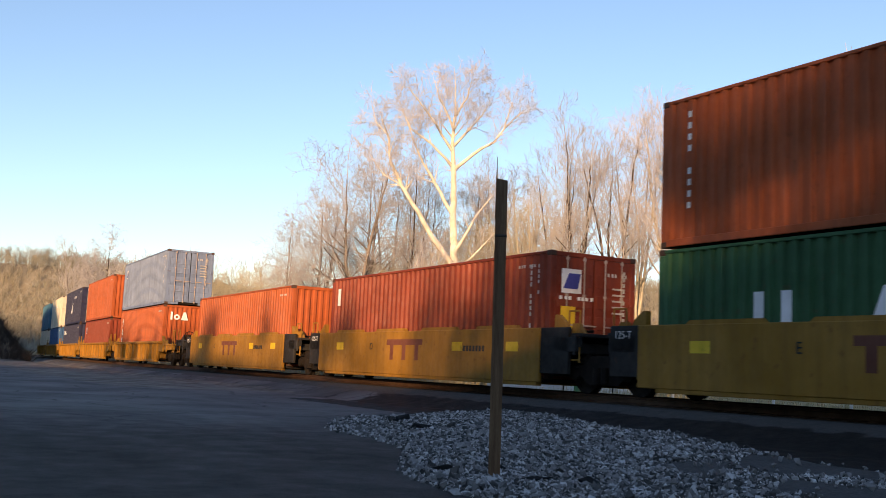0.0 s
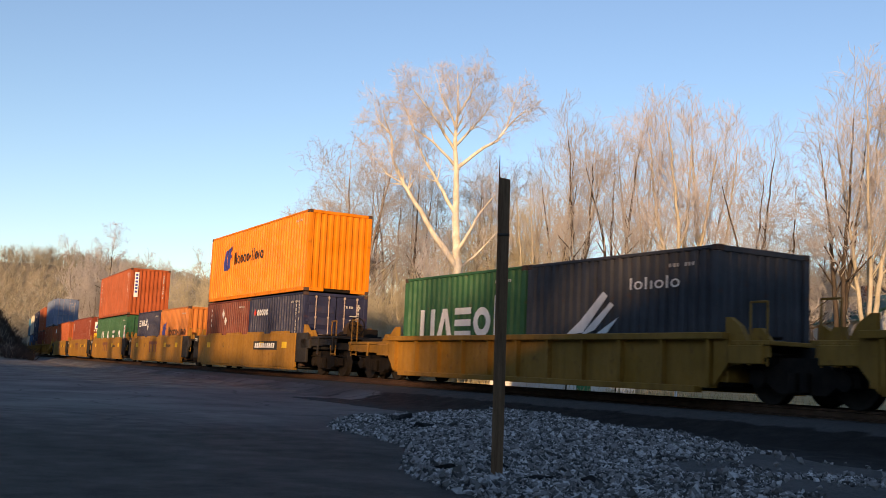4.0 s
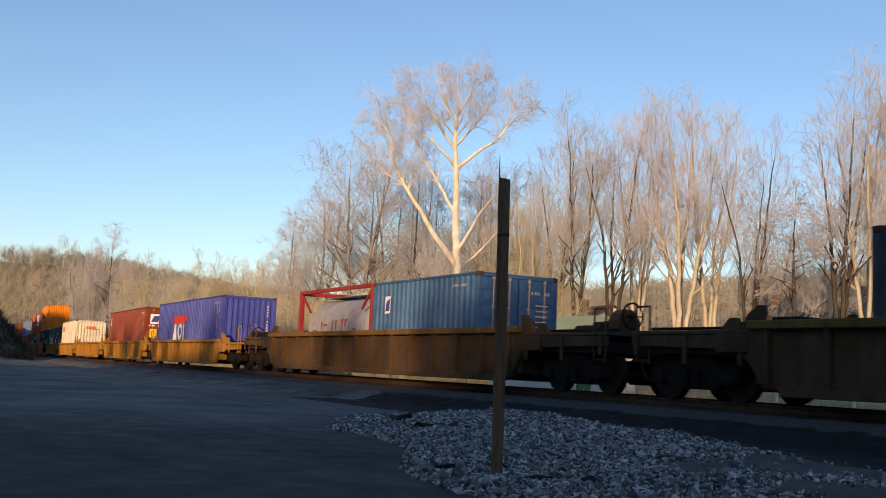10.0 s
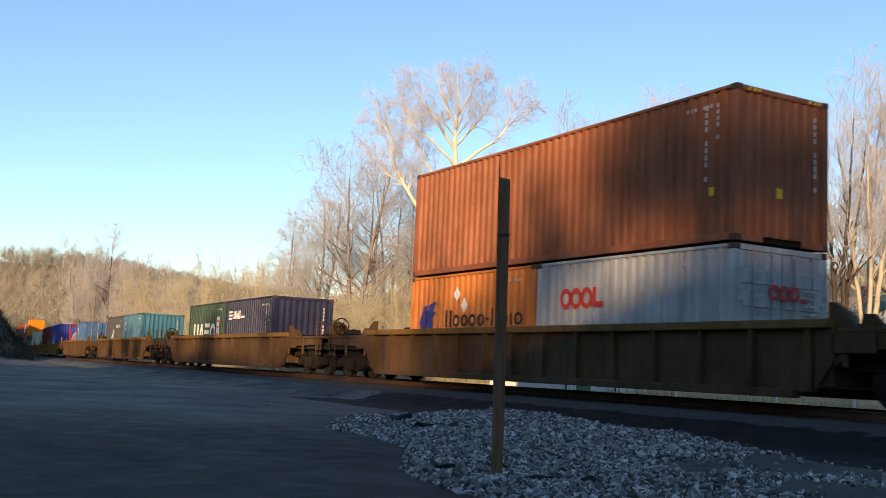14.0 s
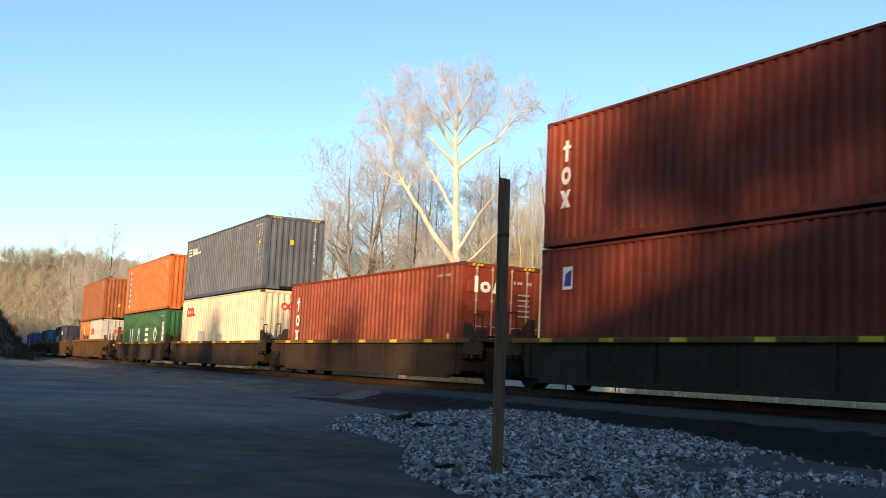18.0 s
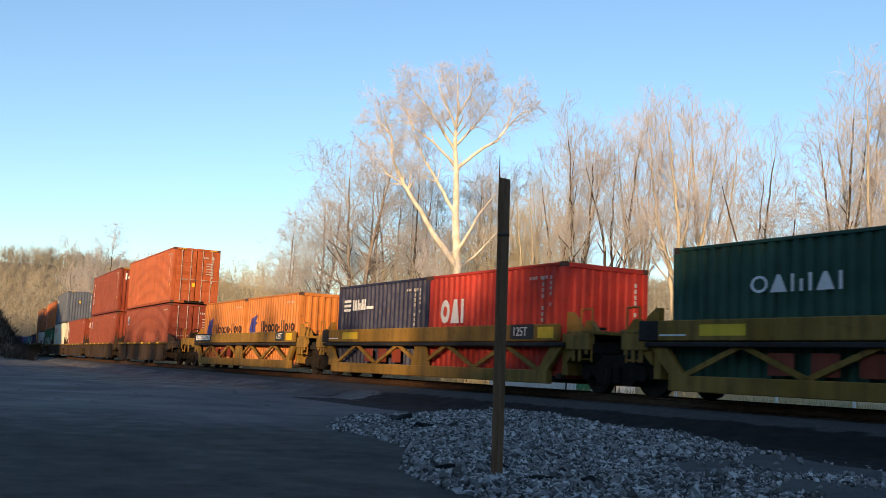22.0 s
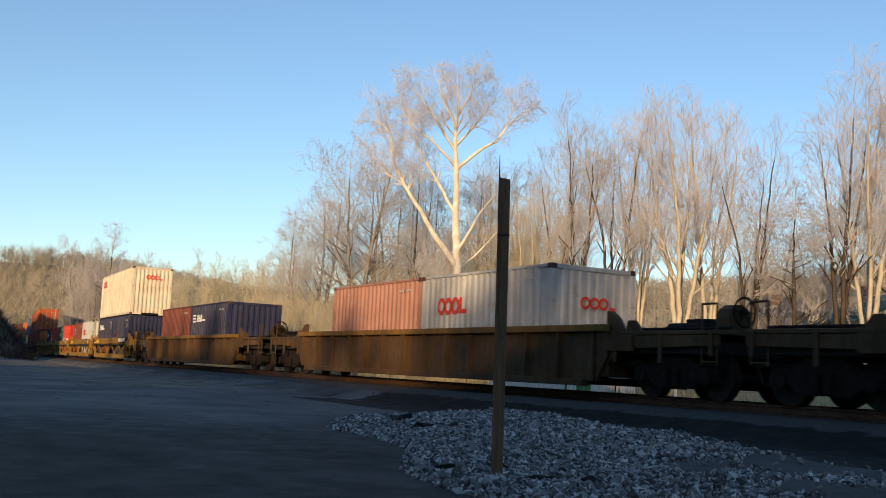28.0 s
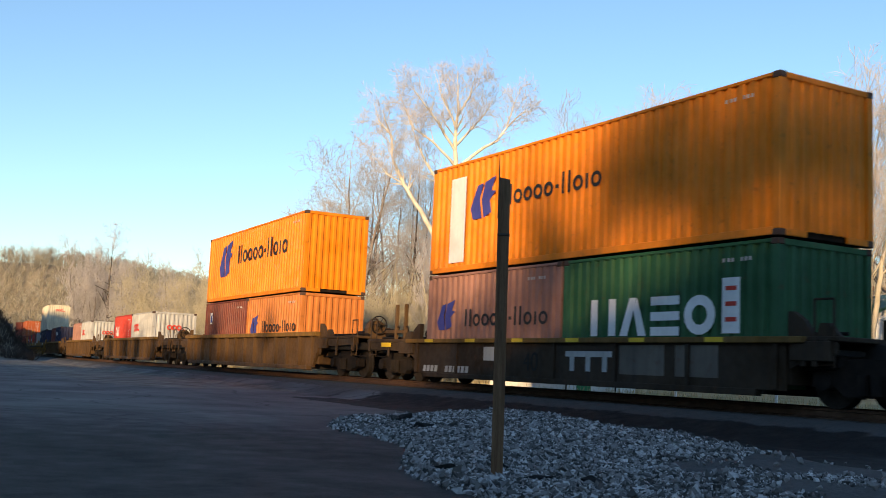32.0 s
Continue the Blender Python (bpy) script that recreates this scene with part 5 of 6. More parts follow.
def house(hw, hd, e, r, wall_paint, roof_paint, label):
    root = gabled("house", hw, hd, e, r, wall_paint, roof_paint, 0.35)
    part("chimney", Solid().box(-hw * 0.6, -hw * 0.6 + 0.6, -0.9, -0.3, e, r + 0.7, 0.02), M_ROOF_BROWN, root)
    for i, (y, z) in enumerate(((-hd * 0.45, 1.0), (hd * 0.45, 1.0), (-hd * 0.45, 3.6), (hd * 0.45, 3.6))):
        win = part("window", Solid().box(hw, hw + 0.05, y - 0.5, y + 0.5, z, z + 1.3), M_WALL, root)
        part("pane", Solid().box(hw + 0.045, hw + 0.06, y - 0.42, y + 0.42, z + 0.08, z + 1.22), M_GLASS, win)
    for x in (-hw / 2, hw * 0.44):
        win = part("window", Solid().box(x - 0.5, x + 0.5, -hd - 0.05, -hd, 3.6, 4.9), M_WALL, root)
        part("pane", Solid().box(x - 0.42, x + 0.42, -hd - 0.06, -hd - 0.045, 3.68, 4.82), M_GLASS, win)
    return tagged(root, label, "house")


def set_corner(ob, bearing, reach, turn, hw, hd):
    """Put the near corner (hw, -hd) of a building at a spot."""
    x, y, z = spot(bearing, reach)
    c = Vector((x, y, z)) - Matrix.Rotation(radians(turn), 3, "Z") @ Vector((hw, -hd, 0))
    ob.matrix_basis = pose(c.x, c.y, z - 0.08, 0, 0, turn)


set_corner(garage(), 143.4, 41.5, 10.4, 2.17, 2.17)
set_corner(house(3.2, 2.9, 5.6, 7.1, M_WALL, M_ROOF_BROWN, "white gabled house with a brown shingle roof behind bare trees"), 142.3, 105, -9, 3.2, 2.9)
set_corner(house(1.9, 1.7, 6.4, 7.9, M_SLATE, M_SLATE, "narrow dark grey house behind the bare trees"), 131.0, 100, 30, 1.9, 1.7)
set_corner(house(4.0, 3.4, 4.2, 6.0, M_WALL, M_ROOF_DARK, "white house with a dark green roof at the wood's edge"), 128.2, 66, -30, 4.0, 3.4)
for b, r in ((137.45, 33), (132.3, 31), (128.5, 30)):
    root = new("marker_stake")
    part("stake", Solid().box(-0.035, 0.035, -0.035, 0.035, -0.3, 0.75, 0.006), M_WALL, root)
    part("cap", Solid().box(-0.045, 0.045, -0.045, 0.045, 0.75, 0.79, 0.006), M_WALL, root)
    x, y, z = spot(b, r)
    root.matrix_basis = pose(x, y, z, 0, 0, random.uniform(0, 60))
    tagged(root, "short white marker stake in dry grass", "stake", "white stakes behind the line")

# ---- bare trees ----


def prisms(segs, sides):
    """Tapered sticks from rows of start, end, two radii, as one mesh's arrays."""
    a = np.array([s[0] for s in segs])
    b = np.array([s[1] for s in segs])
    r0 = np.array([s[2] for s in segs])[:, None]
    r1 = np.array([s[3] for s in segs])[:, None]
    d = b - a
    d /= np.linalg.norm(d, axis=1, keepdims=True) + 1e-9
    h = np.where(np.abs(d[:, 2:3]) < 0.9, [[0, 0, 1.0]], [[1.0, 0, 0]])
    p = np.cross(d, h)
    p /= np.linalg.norm(p, axis=1, keepdims=True) + 1e-9
    q = np.cross(d, p)
    rows = []
    for c, r in ((a, r0), (b, r1)):
        for i in range(sides):
            t = 2 * math.pi * i / sides
            rows.append(c + (p * math.cos(t) + q * math.sin(t)) * r)
    v = np.stack(rows, 1).reshape(-1, 3)
    base = (np.arange(len(segs)) * 2 * sides)[:, None]
    quad = np.array([[i, (i + 1) % sides, sides + (i + 1) % sides, sides + i] for i in range(sides)])
    f = (base[:, :, None] + quad[None]).reshape(-1, 4)
    return v, f


def stick_mesh(name, segs, sides, material):
    v, f = prisms(segs, sides)
    me = bpy.data.meshes.new(name)
    me.from_pydata(v.tolist(), [], f.tolist())
    me.materials.append(material)
    me.polygons.foreach_set("use_smooth", [True] * len(me.polygons))
    return me


def bend_of(rng, d, loose, lift):
    v = d + Vector((rng.gauss(0, loose), rng.gauss(0, loose), rng.gauss(0, loose) + lift))
    return v.normalized()


def fork(rng, out, p, d, length, r, depth, habit):
    """One shoot that bends up to the light and bears thinner shoots along its upper part."""
    n = max(2, round(length / (0.5, 0.24, 0.30, 0.36, 0.45)[min(depth, 4)]))
    step, r_end = length / n, max(habit["tip"], r * 0.3)
    for i in range(n):
        d = bend_of(rng, d, 0.045, habit["lift"] * 0.075)
        q = p + d * step
        a, b = r + (r_end - r) * i / n, r + (r_end - r) * (i + 1) / n
        out.append((p, q, a, b))
        p = q
        if depth > 0 and (i + 1) / n > habit["bare"]:
            bear(rng, out, p, d, length * (1 - 0.45 * i / n), b, depth, habit)


def bear(rng, out, p, d, length, r, depth, habit):
    """Side shoots at one joint."""
    for _ in range(2 if rng.random() < habit["dense"] else 1):
        turn = d.orthogonal().normalized()
        turn.rotate(Matrix.Rotation(rng.uniform(0, 2 * math.pi), 3, d))
        a = radians(rng.uniform(0.6, 1.25) * habit["angle"])
        side = (d * math.cos(a) + turn * math.sin(a)).normalized()
        fork(rng, out, p, side, max(0.4, length * rng.uniform(0.42, 0.78)), max(habit["tip"], r * 0.62), depth - 1, habit)


def grow(seed, limbs, tip=0.0075, lift=0.8, angle=42, dense=0.25, bare=0.3, depth=4):
    """Sticks of one bare tree. limbs: first and last radius, share of the line that stays bare, reach of the side shoots, then the line's points."""
    rng = random.Random(seed)
    habit = {"tip": tip, "lift": lift, "angle": angle, "dense": dense, "bare": bare}
    out = []
    for r0, r1, clear, reach, *line in limbs:
        pts = [Vector(p) for p in line]
        total = sum((b - a).length for a, b in zip(pts[:-1], pts[1:]))
        gone, p = 0.0, pts[0]
        for a, b in zip(pts[:-1], pts[1:]):
            n = max(1, round((b - a).length / 0.45))
            for k in range(1, n + 1):
                q = a + (b - a) * k / n + Vector((rng.gauss(0, 0.02), rng.gauss(0, 0.02), 0))
                f0, f1 = gone / total, (gone + (b - a).length / n) / total
                gone += (b - a).length / n
                out.append((p, q, r0 + (r1 - r0) * f0, r0 + (r1 - r0) * f1))
                if f1 > clear:
                    bear(rng, out, q, (q - p).normalized(), reach * (1.3 - 0.6 * f1), (r0 + (r1 - r0) * f1) * 0.75, depth, habit)
                p = q
        fork(rng, out, p, (pts[-1] - pts[-2]).normalized(), reach * 0.55, r1, depth - 1, habit)
    thick = [(a, b + (b - a).normalized() * r1 * 0.4, r0, r1) for a, b, r0, r1 in out if r1 > 0.026]
    return thick, [s for s in out if s[3] <= 0.026]


def tree(name, bark, twigs, label, *plan, **more):
    thick, thin = grow(*plan, **more)
    root = new(name)
    part("trunk", stick_mesh("trunk", thick, 6, bark), bark, root)
    part("crown", stick_mesh("crown", thin, 3, twigs), twigs, root)
    return tagged(root, label, "tree", "bare trees behind the line")


# the big pale tree: a stem that leans a little, long limbs swung out to the sides, a fanned top
sycamore = tree(
    "sycamore_tree", M_BARK_WHITE, M_TWIG_PALE, "tall bare sycamore with white bark and swung limbs", 5,
    [(0.42, 0.19, 1.0, 0.1, (1.0, 0, -0.3), (0.7, 0, 4.1), (0.6, 0, 6.5), (0.3, 0, 9.8), (0.2, 0, 12.9)),
     (0.19, 0.04, 0.35, 2.6, (0.2, 0, 12.9), (0.0, 0.1, 14.8), (0.1, 0.2, 17.0), (0.0, 0.1, 18.4)),
     (0.21, 0.06, 0.55, 2.2, (0.5, 0, 7.0), (-1.0, -0.4, 8.9), (-2.0, -0.6, 10.4), (-3.0, -0.7, 11.9), (-3.8, -0.6, 13.4), (-4.0, -0.5, 14.8), (-4.3, -0.4, 15.6)),
     (0.06, 0.025, 0.2, 2.0, (-4.0, -0.5, 15.0), (-4.8, -0.8, 15.8), (-5.0, -0.9, 16.4)),
     (0.06, 0.025, 0.3, 1.9, (-3.0, -0.7, 11.9), (-4.2, -0.3, 12.6), (-5.1, 0.1, 13.8)),
     (0.14, 0.035, 0.35, 2.4, (0.3, 0, 10.2), (-1.0, 0.6, 12.4), (-1.8, 0.9, 13.7), (-2.4, 1.1, 14.9), (-2.9, 1.2, 16.2)),
     (0.10, 0.03, 0.25, 2.3, (0.0, 0, 14.4), (-0.9, -0.6, 15.6), (-1.6, -1.0, 16.5), (-2.2, -1.3, 17.2), (-2.7, -1.5, 17.7)),
     (0.08, 0.03, 0.2, 2.2, (0.0, 0.1, 15.8), (-0.5, 0.6, 17.1), (-1.0, 1.0, 18.0), (-1.2, 1.2, 18.7)),
     (0.13, 0.035, 0.4, 2.1, (0.2, 0, 13.2), (1.6, -0.3, 14.4), (2.6, -0.4, 15.0), (3.2, -0.4, 15.9), (3.8, -0.2, 16.6), (4.2, 0, 17.0)),
     (0.05, 0.025, 0.1, 1.8, (3.2, -0.4, 15.9), (3.4, -0.7, 16.8), (3.7, -0.8, 17.6))]
    + [(0.10, 0.03, 0.25, 2.3, (0.1, 0, 14.7), (1.2, 0.8, 16.2), (1.7, 1.1, 16.9), (2.1, 1.2, 17.6)),
       (0.08, 0.025, 0.2, 2.2, (0.1, 0.2, 16.6), (0.8, -0.5, 17.8), (1.0, -0.8, 18.7)),
       (0.10, 0.03, 0.35, 2.2, (0.2, 0, 13.3), (-1.3, -0.9, 14.6), (-2.6, -1.2, 15.4), (-3.2, -1.0, 16.6)),
       (0.13, 0.04, 0.4, 1.8, (0.5, 0, 8.0), (1.3, -0.5, 9.4), (1.7, -0.7, 10.2), (2.4, -0.8, 11.2)),
       (0.10, 0.04, 0.4, 1.6, (0.6, 0, 6.8), (1.9, 0.5, 8.1), (2.7, 0.7, 9.1))],
    tip=0.008, lift=0.4, angle=50, dense=0.42, depth=4)
x, y, z = spot(150.1, 64)
sycamore.matrix_basis = pose(x, y, z, 0, 0, 60)


def stems(seed, count, height, lean, girth, clear, reach, kink=0.17):
    """Straight-grown stems from one stool, each with a slight kink."""
    rng = random.Random(seed)
    out = []
    for i in range(count):
        a = 2 * math.pi * (i + rng.uniform(-0.25, 0.25)) / count
        h = height * rng.uniform(0.82, 1.0) if i else height
        s = lean * h * (rng.uniform(0.6, 1.1) if count > 1 else 0.3)
        line = [(0.12 * math.cos(a), 0.12 * math.sin(a), -0.3)]
        for f in (0.22, 0.45, 0.7, 1.0):
            w = s * f ** 1.3
            line.append((math.cos(a) * w + rng.gauss(0, kink * f), math.sin(a) * w + rng.gauss(0, kink * f), h * f))
        out.append((girth * rng.uniform(0.75, 1.0), 0.03, clear, reach, *line))
    return out


KINDS = [
    tree("bare_tree", M_BARK_GREY, M_TWIG_GREY, "bare grey-barked tree with a wide round crown", 11, stems(1, 2, 12.2, 0.12, 0.19, 0.28, 4.6), lift=0.7, angle=52, dense=0.12),
    tree("bare_tree", M_BARK_DARK, M_TWIG_GREY, "bare dark-stemmed tree with steep forked limbs", 12, stems(2, 3, 13.0, 0.10, 0.17, 0.42, 4.0), lift=1.0, angle=40, dense=0.0),
    tree("bare_tree", M_BARK_TAN, M_TWIG_PALE, "bare tan-stemmed tree lit by low sun", 13, stems(3, 4, 13.0, 0.15, 0.16, 0.40, 3.8), lift=1.1, angle=38, dense=0.0),
    tree("bare_tree", M_BARK_TAN, M_TWIG_TAN, "bare spreading thicket tree with tan twigs", 14, stems(4, 5, 11.4, 0.3, 0.13, 0.2, 3.4), lift=0.8, angle=46, dense=0.0, bare=0.35),
    tree("bare_tree", M_BARK_DARK, M_TWIG_GREY, "bare dark tree with a broad fan of limbs", 15, stems(5, 1, 13.0, 0.1, 0.26, 0.33, 5.0), tip=0.014, lift=0.4, angle=62, dense=0.2),
    tree("bare_shrub", M_BARK_TAN, M_TWIG_TAN, "low bare thicket shrub with tan twigs", 16, stems(6, 7, 11.0, 0.42, 0.10, 0.2, 4.0), tip=0.018, lift=0.7, angle=48, dense=0.0, depth=3),
    tree("bare_tree", M_BARK_GREY, M_TWIG_GREY, "bare grey tree with several stems", 17, stems(7, 3, 12.2, 0.2, 0.17, 0.2, 4.6), tip=0.016, lift=0.7, angle=48, dense=0.1, depth=3),
]
# kind, bearing, distance, height, breadth
STANDS = [(0, 158.6, 82, 13.6, 1.1), (0, 155.2, 72, 18.2, 1.2), (0, 157.0, 77, 15.8, 1.1), (0, 153.4, 76, 17.0, 1.0), (1, 152.0, 74, 17.0, 1.0), (3, 147.0, 70, 13.5, 1.0), (3, 145.0, 68, 15.3, 1.0), (2, 145.8, 76, 16.0, 1.2),
          (1, 142.8, 62, 17.2, 1.05), (1, 144.0, 70, 17.8, 1.0), (1, 141.0, 62, 17.0, 1.1), (2, 139.6, 66, 17.8, 0.9), (2, 137.3, 60, 17.4, 1.3), (2, 135.8, 64, 17.4, 1.0), (1, 133.7, 58, 14.8, 1.0), (0, 132.6, 64, 12.6, 1.0)]
STANDS_B = [(4, 131.4, 56, 10.5, 1.2), (0, 130.4, 70, 12.5, 1.1), (1, 129.2, 52, 15.3, 1.1), (2, 127.9, 52, 16.2, 1.1), (0, 126.2, 54, 16.1, 1.0), (5, 163.2, 112, 12.4, 0.9), (5, 161.9, 106, 13.8, 0.8), (3, 162.5, 109, 12.8, 0.8), (5, 159.8, 94, 12.4, 0.8), (5, 158.9, 88, 11.8, 0.8),
            ]
STANDS_B += [(4, 168.2, 150, 18.6, 1.0), (6, 169.7, 158, 18.6, 0.95), (6, 168.9, 154, 17.2, 0.9), (6, 167.3, 146, 16.0, 0.9), (5, 166.5, 140, 14.8, 0.9), (5, 165.6, 130, 13.8, 0.9), (6, 165.0, 127, 13.0, 0.9), (5, 164.2, 122, 12.4, 0.9), (2, 151.0, 60, 9.0, 1.0), (3, 148.0, 60, 7.5, 1.0), (3, 154.2, 66, 8.0, 1.2), (3, 152.6, 62, 8.4, 1.2), (3, 146.0, 62, 8.5, 1.2), (3, 143.9, 60, 8.0, 1.1)]
STANDS_B += [(0, 151.2, 80, 17.0, 1.0), (3, 149.3, 78, 15.4, 1.0), (0, 148.3, 80, 17.8, 1.0), (3, 150.5, 76, 14.6, 1.1), (1, 147.5, 82, 18.0, 1.1), (3, 146.2, 74, 16.6, 1.0), (3, 144.4, 72, 15.6, 1.0), (0, 154.2, 74, 17.4, 1.0), (3, 148.8, 70, 12.0, 1.1)]
for i in range(34):
    STANDS_B.append((5, 144.0 + i * 0.47, 60 + (i * 41 % 26), 4.6 + (i * 29 % 17) * 0.17, 1.25))
used = set()
for i, (k, b, r, h, wide) in enumerate(STANDS + STANDS_B):
    x, y, z = spot(b, r)
    m = pose(x, y, z, 0, 0, (i * 77) % 360) @ Matrix.Diagonal((wide * h / 16, wide * h / 16, h / 16, 1))
    if k in used:
        m2 = copy_thing(KINDS[k], m)
        m2.matrix_basis = m
    else:
        KINDS[k].matrix_basis = m
        used.add(k)
# bank trees, out of view, set to dapple the sun on the train
for i in range(154):
    if i < 46:
        k, x, y, h = 6, -60 + i * 1.7 + random.uniform(-1, 1), -36 + random.uniform(-3, 4), random.uniform(2.2, 3.6)
    elif i < 78:
        x, y = 15 + (i - 46) * 0.9 + random.uniform(-0.8, 0.8), -34 + random.uniform(-2, 2)
        k, h = (1, 2, 6)[i % 3], random.uniform(1.4, 2.6) if x < 24 else random.uniform(2.6, 5.4)
    elif i >= 118:
        k, x, y = (0, 3)[i % 2], 22.5 + (i - 118) * 0.4 + random.uniform(-0.4, 0.4), -33.5 + random.uniform(-1.2, 1.2)
        h = random.uniform(1.8, 3.2) if x < 30 else random.uniform(3.0, 5.8)
    else:
        k, x, y, h = 6, 33 + (i - 78) * 0.9 + random.uniform(-1, 1), -32 + random.uniform(-3, 3), random.uniform(4.0, 8.0)
    m = pose(x, y, float(land(x, y)), 0, 0, random.uniform(0, 360)) @ Matrix.Scale(h / 16, 4)
    m2 = copy_thing(KINDS[k], m)
    m2.matrix_basis = m
    tagged(m2, group="trees on the bank")


def brush(seed, rows, material, label):
    """Thickets of bare shoots behind the line."""
    rng = random.Random(seed)
    segs = []
    for b, r, h, n in rows:
        bb = np.radians([b + rng.gauss(0, 0.7) for _ in range(n)])
        rr = np.array([r + rng.gauss(0, 2.0) for _ in range(n)])
        xx, yy = rr * np.cos(bb), rr * np.sin(bb)
        for p in np.stack([xx, yy, land(xx, yy) - 0.1], -1):
            d = np.array([rng.gauss(0, 0.35), rng.gauss(0, 0.35), 1.0])
            ln = h * rng.uniform(0.4, 1.0)
            for k in range(3):
                q = p + d / np.linalg.norm(d) * ln / 3
                segs.append((p, q, 0.018 - 0.004 * k, 0.014 - 0.004 * k))
                for _ in range(3):
                    e = d + np.array([rng.gauss(0, 0.5), rng.gauss(0, 0.5), rng.gauss(0.1, 0.3)])
                    segs.append((q, q + e / np.linalg.norm(e) * ln * rng.uniform(0.15, 0.4), 0.010, 0.005))
                p, d = q, d + np.array([rng.gauss(0, 0.2), rng.gauss(0, 0.2), 0])
    return tagged(new("brush", stick_mesh("brush", segs, 3, material)), label, "brush", kind="stuff")


brush(3, [(b, 52 + 14 * ((i * 37) % 10) / 10, 3.6, 48) for i, b in enumerate(np.linspace(142.5, 160, 34))], M_TWIG_TAN, "thicket of bare tan shoots along the meadow")
brush(4, [(b, 70 + 20 * ((i * 53) % 10) / 10, 4.2, 40) for i, b in enumerate(np.linspace(127, 160, 44)) if not 139 < b < 143.6], M_TWIG_GREY, "grey bare undergrowth below the trees")
brush(5, [(b, 95 + 45 * ((i * 29) % 10) / 10, 5.5, 60) for i, b in enumerate(np.linspace(159, 166.8, 26))], M_TWIG_TAN, "tan bare thicket beside the distant curve")


# scrub in near-black bark colour stands in for the shade on the spur
def spur_shade_brush():
    rng = random.Random(31)
    segs = []
    for _ in range(1500):
        x = rng.uniform(-150, -97)
        y = float(track_y(x)) - rng.uniform(3.6, 16)
        p = np.array([x, y, float(land(x, y)) - 0.2])
        for _ in range(7):
            e = np.array([rng.gauss(0, 0.5), rng.gauss(0, 0.5), 1.0])
            segs.append((p, p + e * rng.uniform(0.3, 1.1), 0.035, 0.012))
    return tagged(new("spur_shade_brush", stick_mesh("spur_shade_brush", segs, 3, M_BARK_DARK)), "scrub coloured dark for the shade on the cut bank beside the line", "brush", kind="stuff")


spur_shade_brush()


def dry_grass():
    rng = random.Random(9)
    segs = []
    xx = np.array([rng.uniform(-110, 0) for _ in range(9000)])
    yy = track_y(xx) + np.array([rng.uniform(4.2, 14) for _ in range(9000)])
    for p in np.stack([xx, yy, land(xx, yy)], -1):
        h = rng.uniform(0.15, 0.5)
        segs.append((p, p + np.array([rng.gauss(0, 0.1), rng.gauss(0, 0.1), h]), 0.012, 0.003))
    return tagged(new("dry_grass", stick_mesh("dry_grass", segs, 3, M_STRAW)), "pale dry grass blades behind the line", "grass", kind="stuff")


dry_grass()


def far_woods():
    """Bare woods on the valley sides."""
    rng = np.random.RandomState(21)
    n = 14000
    bb, rr = np.radians(np.concatenate([rng.uniform(120, 160, n // 2), rng.uniform(158, 176, n // 2)])), rng.uniform(165, 350, n)
    xx, yy = rr * np.cos(bb), rr * np.sin(bb)
    d = yy - track_y(xx)
    keep = (d > 9) | (d < -60)
    xx, yy = xx[keep], yy[keep]
    segs = []
    for p in np.stack([xx, yy, land(xx, yy) - 0.3], -1):
        h = rng.uniform(3.0, 7)
        segs.append((p, p + np.array([0, 0, h * 0.5]), 0.07, 0.04))
        e = rng.normal(0, 0.5, (11, 3))
        e[:, 2] = rng.uniform(0.2, 0.9, 11)
        lo = rng.uniform(0.15, 0.75, 11)
        ln = h * rng.uniform(0.15, 0.40, 11)
        for k in range(11):
            q = p + np.array([0, 0, h * lo[k]])
            segs.append((q, q + e[k] * ln[k], 0.07, 0.03))
    return tagged(new("far_woods", stick_mesh("far_woods", segs, 3, M_WOODS)), "brown leafless woods covering the valley sides", "woods", kind="stuff")


far_woods()

# ---- loose stone bed ----
OCT_V = np.array([(1, 0, 0), (-1, 0, 0), (0, 1, 0), (0, -1, 0), (0, 0, 1), (0, 0, -1)], float)
OCT_F = np.array([(0, 2, 4), (2, 1, 4), (1, 3, 4), (3, 0, 4), (2, 0, 5), (1, 2, 5), (3, 1, 5), (0, 3, 5)])


def stones(rng, xs, ys, size):
    """Sharp crushed pieces, each turned its own way."""
    n = len(xs)
    v = OCT_V[None] * rng.uniform(0.7, 1.25, (n, 6, 1)) + rng.uniform(-0.25, 0.25, (n, 6, 3))
    v = v * (size[:, None] * rng.uniform(0.6, 1.2, (n, 3)))[:, None]
    q = rng.normal(size=(n, 4))
    q /= np.linalg.norm(q, axis=1, keepdims=True)
    w, x, y, z = q.T
    m = np.stack([1 - 2 * (y * y + z * z), 2 * (x * y - z * w), 2 * (x * z + y * w), 2 * (x * y + z * w), 1 - 2 * (x * x + z * z), 2 * (y * z - x * w), 2 * (x * z - y * w), 2 * (y * z + x * w), 1 - 2 * (x * x + y * y)], -1).reshape(n, 3, 3)
    v = np.einsum("nij,nkj->nki", m, v)
    return v + np.stack([xs, ys, land(xs, ys) + size * 0.25], -1)[:, None]


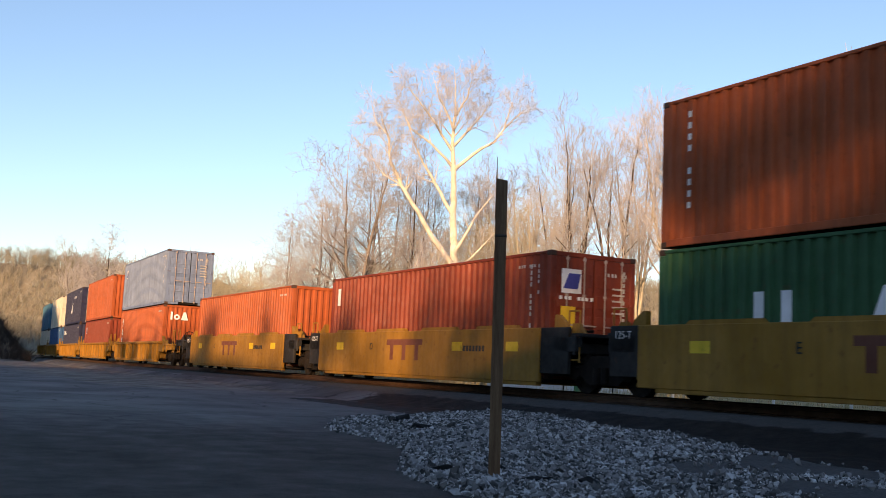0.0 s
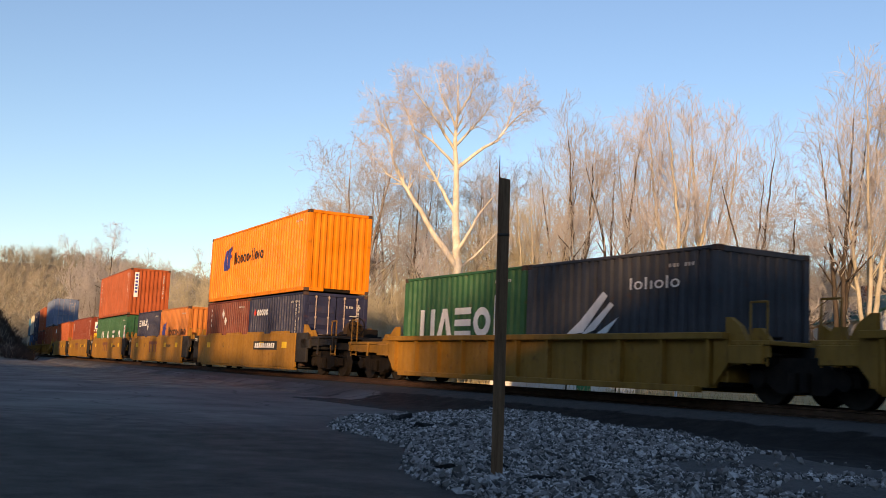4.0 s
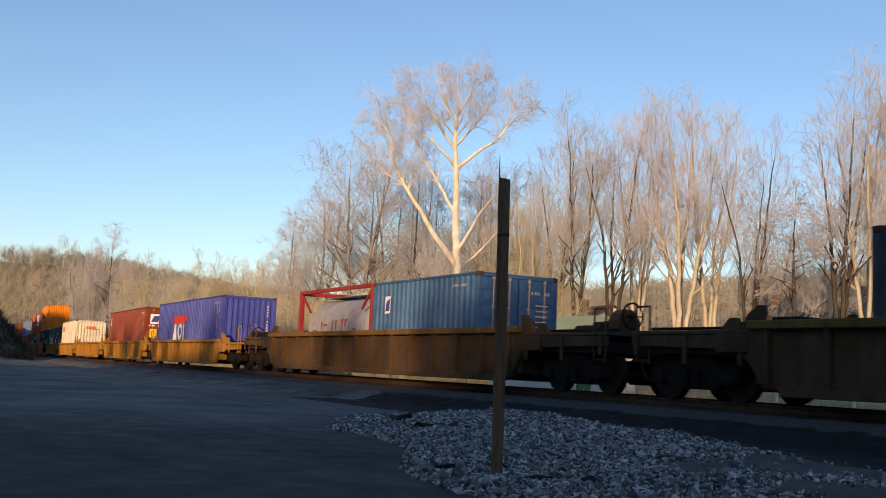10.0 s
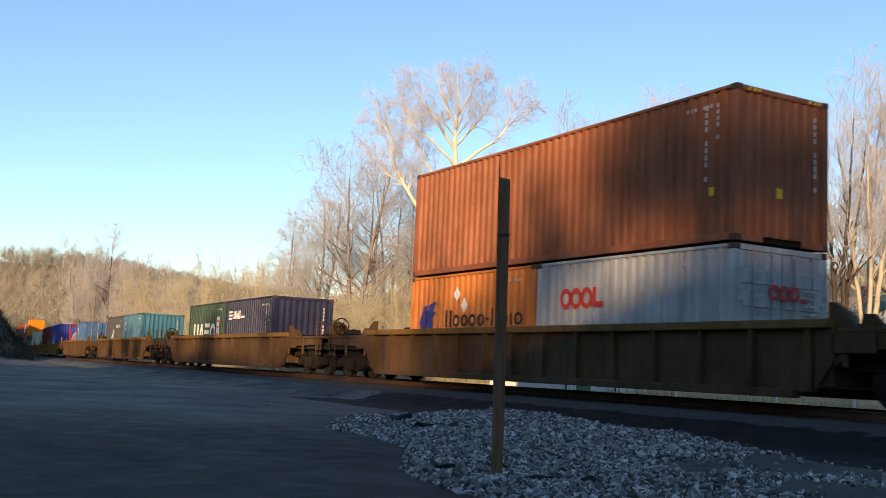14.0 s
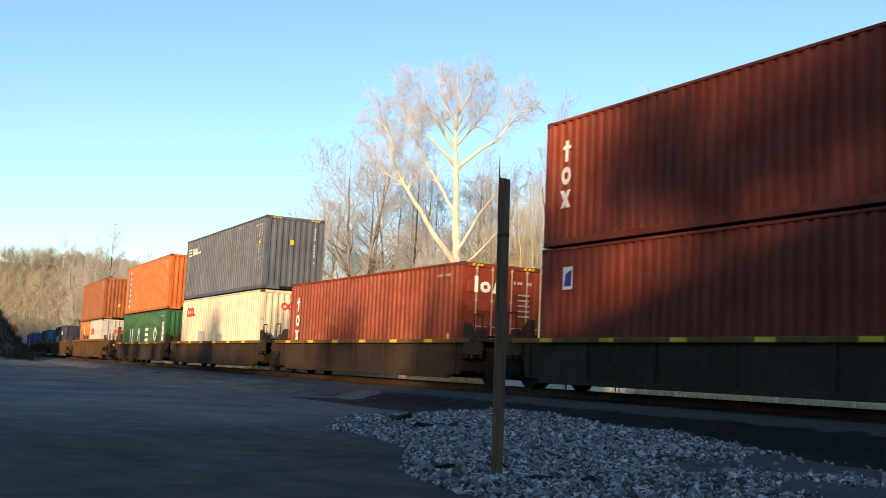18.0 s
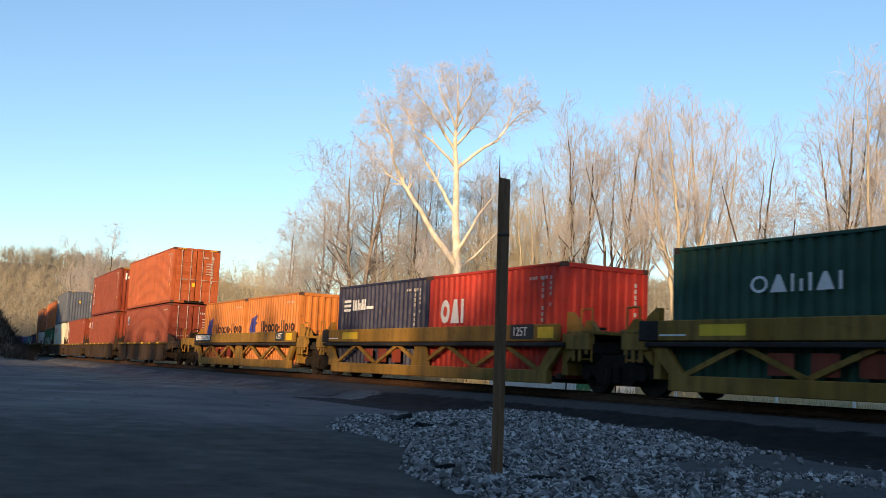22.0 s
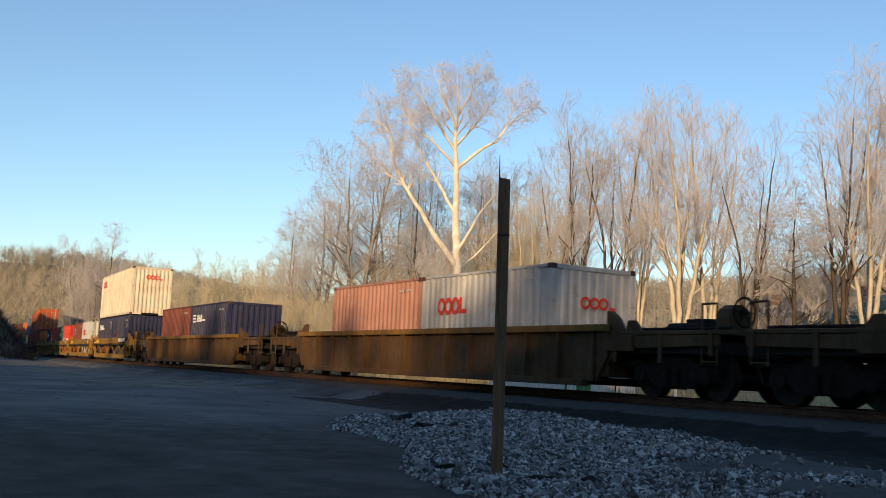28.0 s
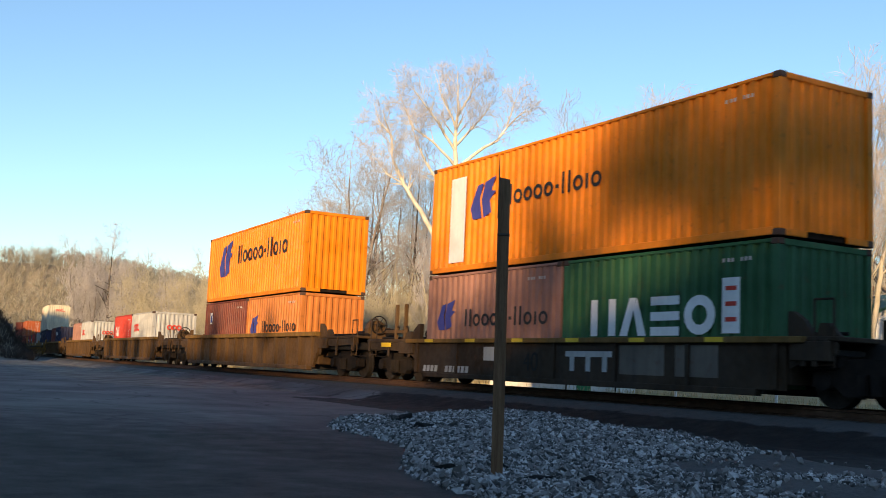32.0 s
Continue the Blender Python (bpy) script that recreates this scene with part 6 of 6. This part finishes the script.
gravel = tagged(new("gravel_bed"), "bed of loose crushed grey stone beside the asphalt", "gravel", kind="structure")
rng_np = np.random.RandomState(4)
COUNT = 520000
cx, cy = rng_np.uniform(-16.2, 1, COUNT), rng_np.uniform(2.2, 11.2, COUNT)
inside = in_gravel(cx, cy) > rng_np.uniform(0.25, 0.9, COUNT)
seen = (cy > -cx * 0.42 - 0.4) & (cy < -cx * 1.5 + 1.0)
# fewer stones to the right, so the painted shade below shows through
patchy = waves(cx, cy, 0.45, 11) + 0.5 * waves(cx, cy, 0.17, 12) > rng_np.uniform(-1.3, 0.3, COUNT) + 1.5 * smooth(-1.8, 2.0, cy + 0.95 * cx)
cx, cy = cx[inside & seen & patchy], cy[inside & seen & patchy]
size = rng_np.gamma(2.6, 0.0046, len(cx)) + 0.006
v = stones(rng_np, cx, cy, size).reshape(-1, 3)
f = (np.arange(len(cx))[:, None, None] * 6 + OCT_F[None]).reshape(-1, 3)
me = bpy.data.meshes.new("loose_stones")
me.from_pydata(v.tolist(), [], f.tolist())
me.materials.append(M_STONE)
tagged(part("loose_stones", me, M_STONE, gravel), kind="stuff")
shapes = []
for i in range(6):
    s = stones(rng_np, np.zeros(1), np.zeros(1), np.ones(1) * 0.027)[0]
    shapes.append(Solid().raw((s - s.mean(0)).tolist(), OCT_F.tolist()).mesh("stone", M_STONE))
for i in range(420):
    x, y = rng_np.uniform(-11.5, -5.0), rng_np.uniform(3.6, 8.2)
    if in_gravel(x, y) > 0.3 and y > -x * 0.42:
        k = rng_np.uniform(0.6, 1.5)
        part("stone", shapes[i % 6], M_STONE, gravel, at=pose(x, y, float(land(x, y)) + 0.03, *rng_np.uniform(0, 360, 3)) @ Matrix.Scale(k, 4))

for b, r, k in ((149.5, 8.5, 1.0), (149.0, 8.35, 0.6), (144.6, 8.1, 0.8), (141.8, 8.0, 0.9), (152.0, 15.2, 1.4), (151.0, 13.6, 1.1), (146.6, 8.9, 0.5)):
    root = new("asphalt_chunk")
    lump = stones(rng_np, np.zeros(1), np.zeros(1), np.ones(1))[0]
    lump = (lump - lump.mean(0)) * np.array([0.17, 0.15, 0.07]) * k
    part("lump", Solid().raw(lump.tolist(), OCT_F.tolist()), M_TARRY, root)
    part("crumb", Solid().raw((lump * 0.4 + np.array([0.2, 0.05, -0.02])).tolist(), OCT_F.tolist()), M_TARRY, root)
    x, y, z = spot(b, r)
    root.matrix_basis = pose(x, y, z + 0.03, 0, 0, b * 9 % 360)
    tagged(root, "dark broken asphalt chunk lying among the stones", "rubble", "dark chunks in the stone bed")


def motions():
    """Roll every car and container along the line from start to end."""
    for ob, u, up in MOVERS:
        rows = []
        for k in range(33):
            t = float(k)
            s = u - SPEED * t
            if -260 < s < 40 or k % 4 == 0:
                a, b = on_track(s - 4, 0, up), on_track(s + 4, 0, up)
                d = (b - a).normalized()
                n = Vector((-d.y, d.x, 0)).normalized()
                m = Matrix((d, n, d.cross(n))).transposed().to_4x4()
                m.translation = (a + b) / 2
                rows.append((t, m))
        walk(ob, rows)
    # wheelsets turn with the way rolled; alike ones share one track of keys
    turning = {}
    for w in WHEELS:
        side = w.matrix_basis.translation.x > 0
        if side not in turning:
            at = w.matrix_basis.translation.copy()
            walk(w, [(k / FPS, pose(*at, 0, -math.degrees(SPEED * k / FPS / 0.43), 0)) for k in range(32 * FPS + 1)])
            turning[side] = w.animation_data
        else:
            w.rotation_mode = "QUATERNION"
            w.animation_data_create()
            w.animation_data.action = turning[side].action
            w.animation_data.action_slot = turning[side].action_slot


motions()
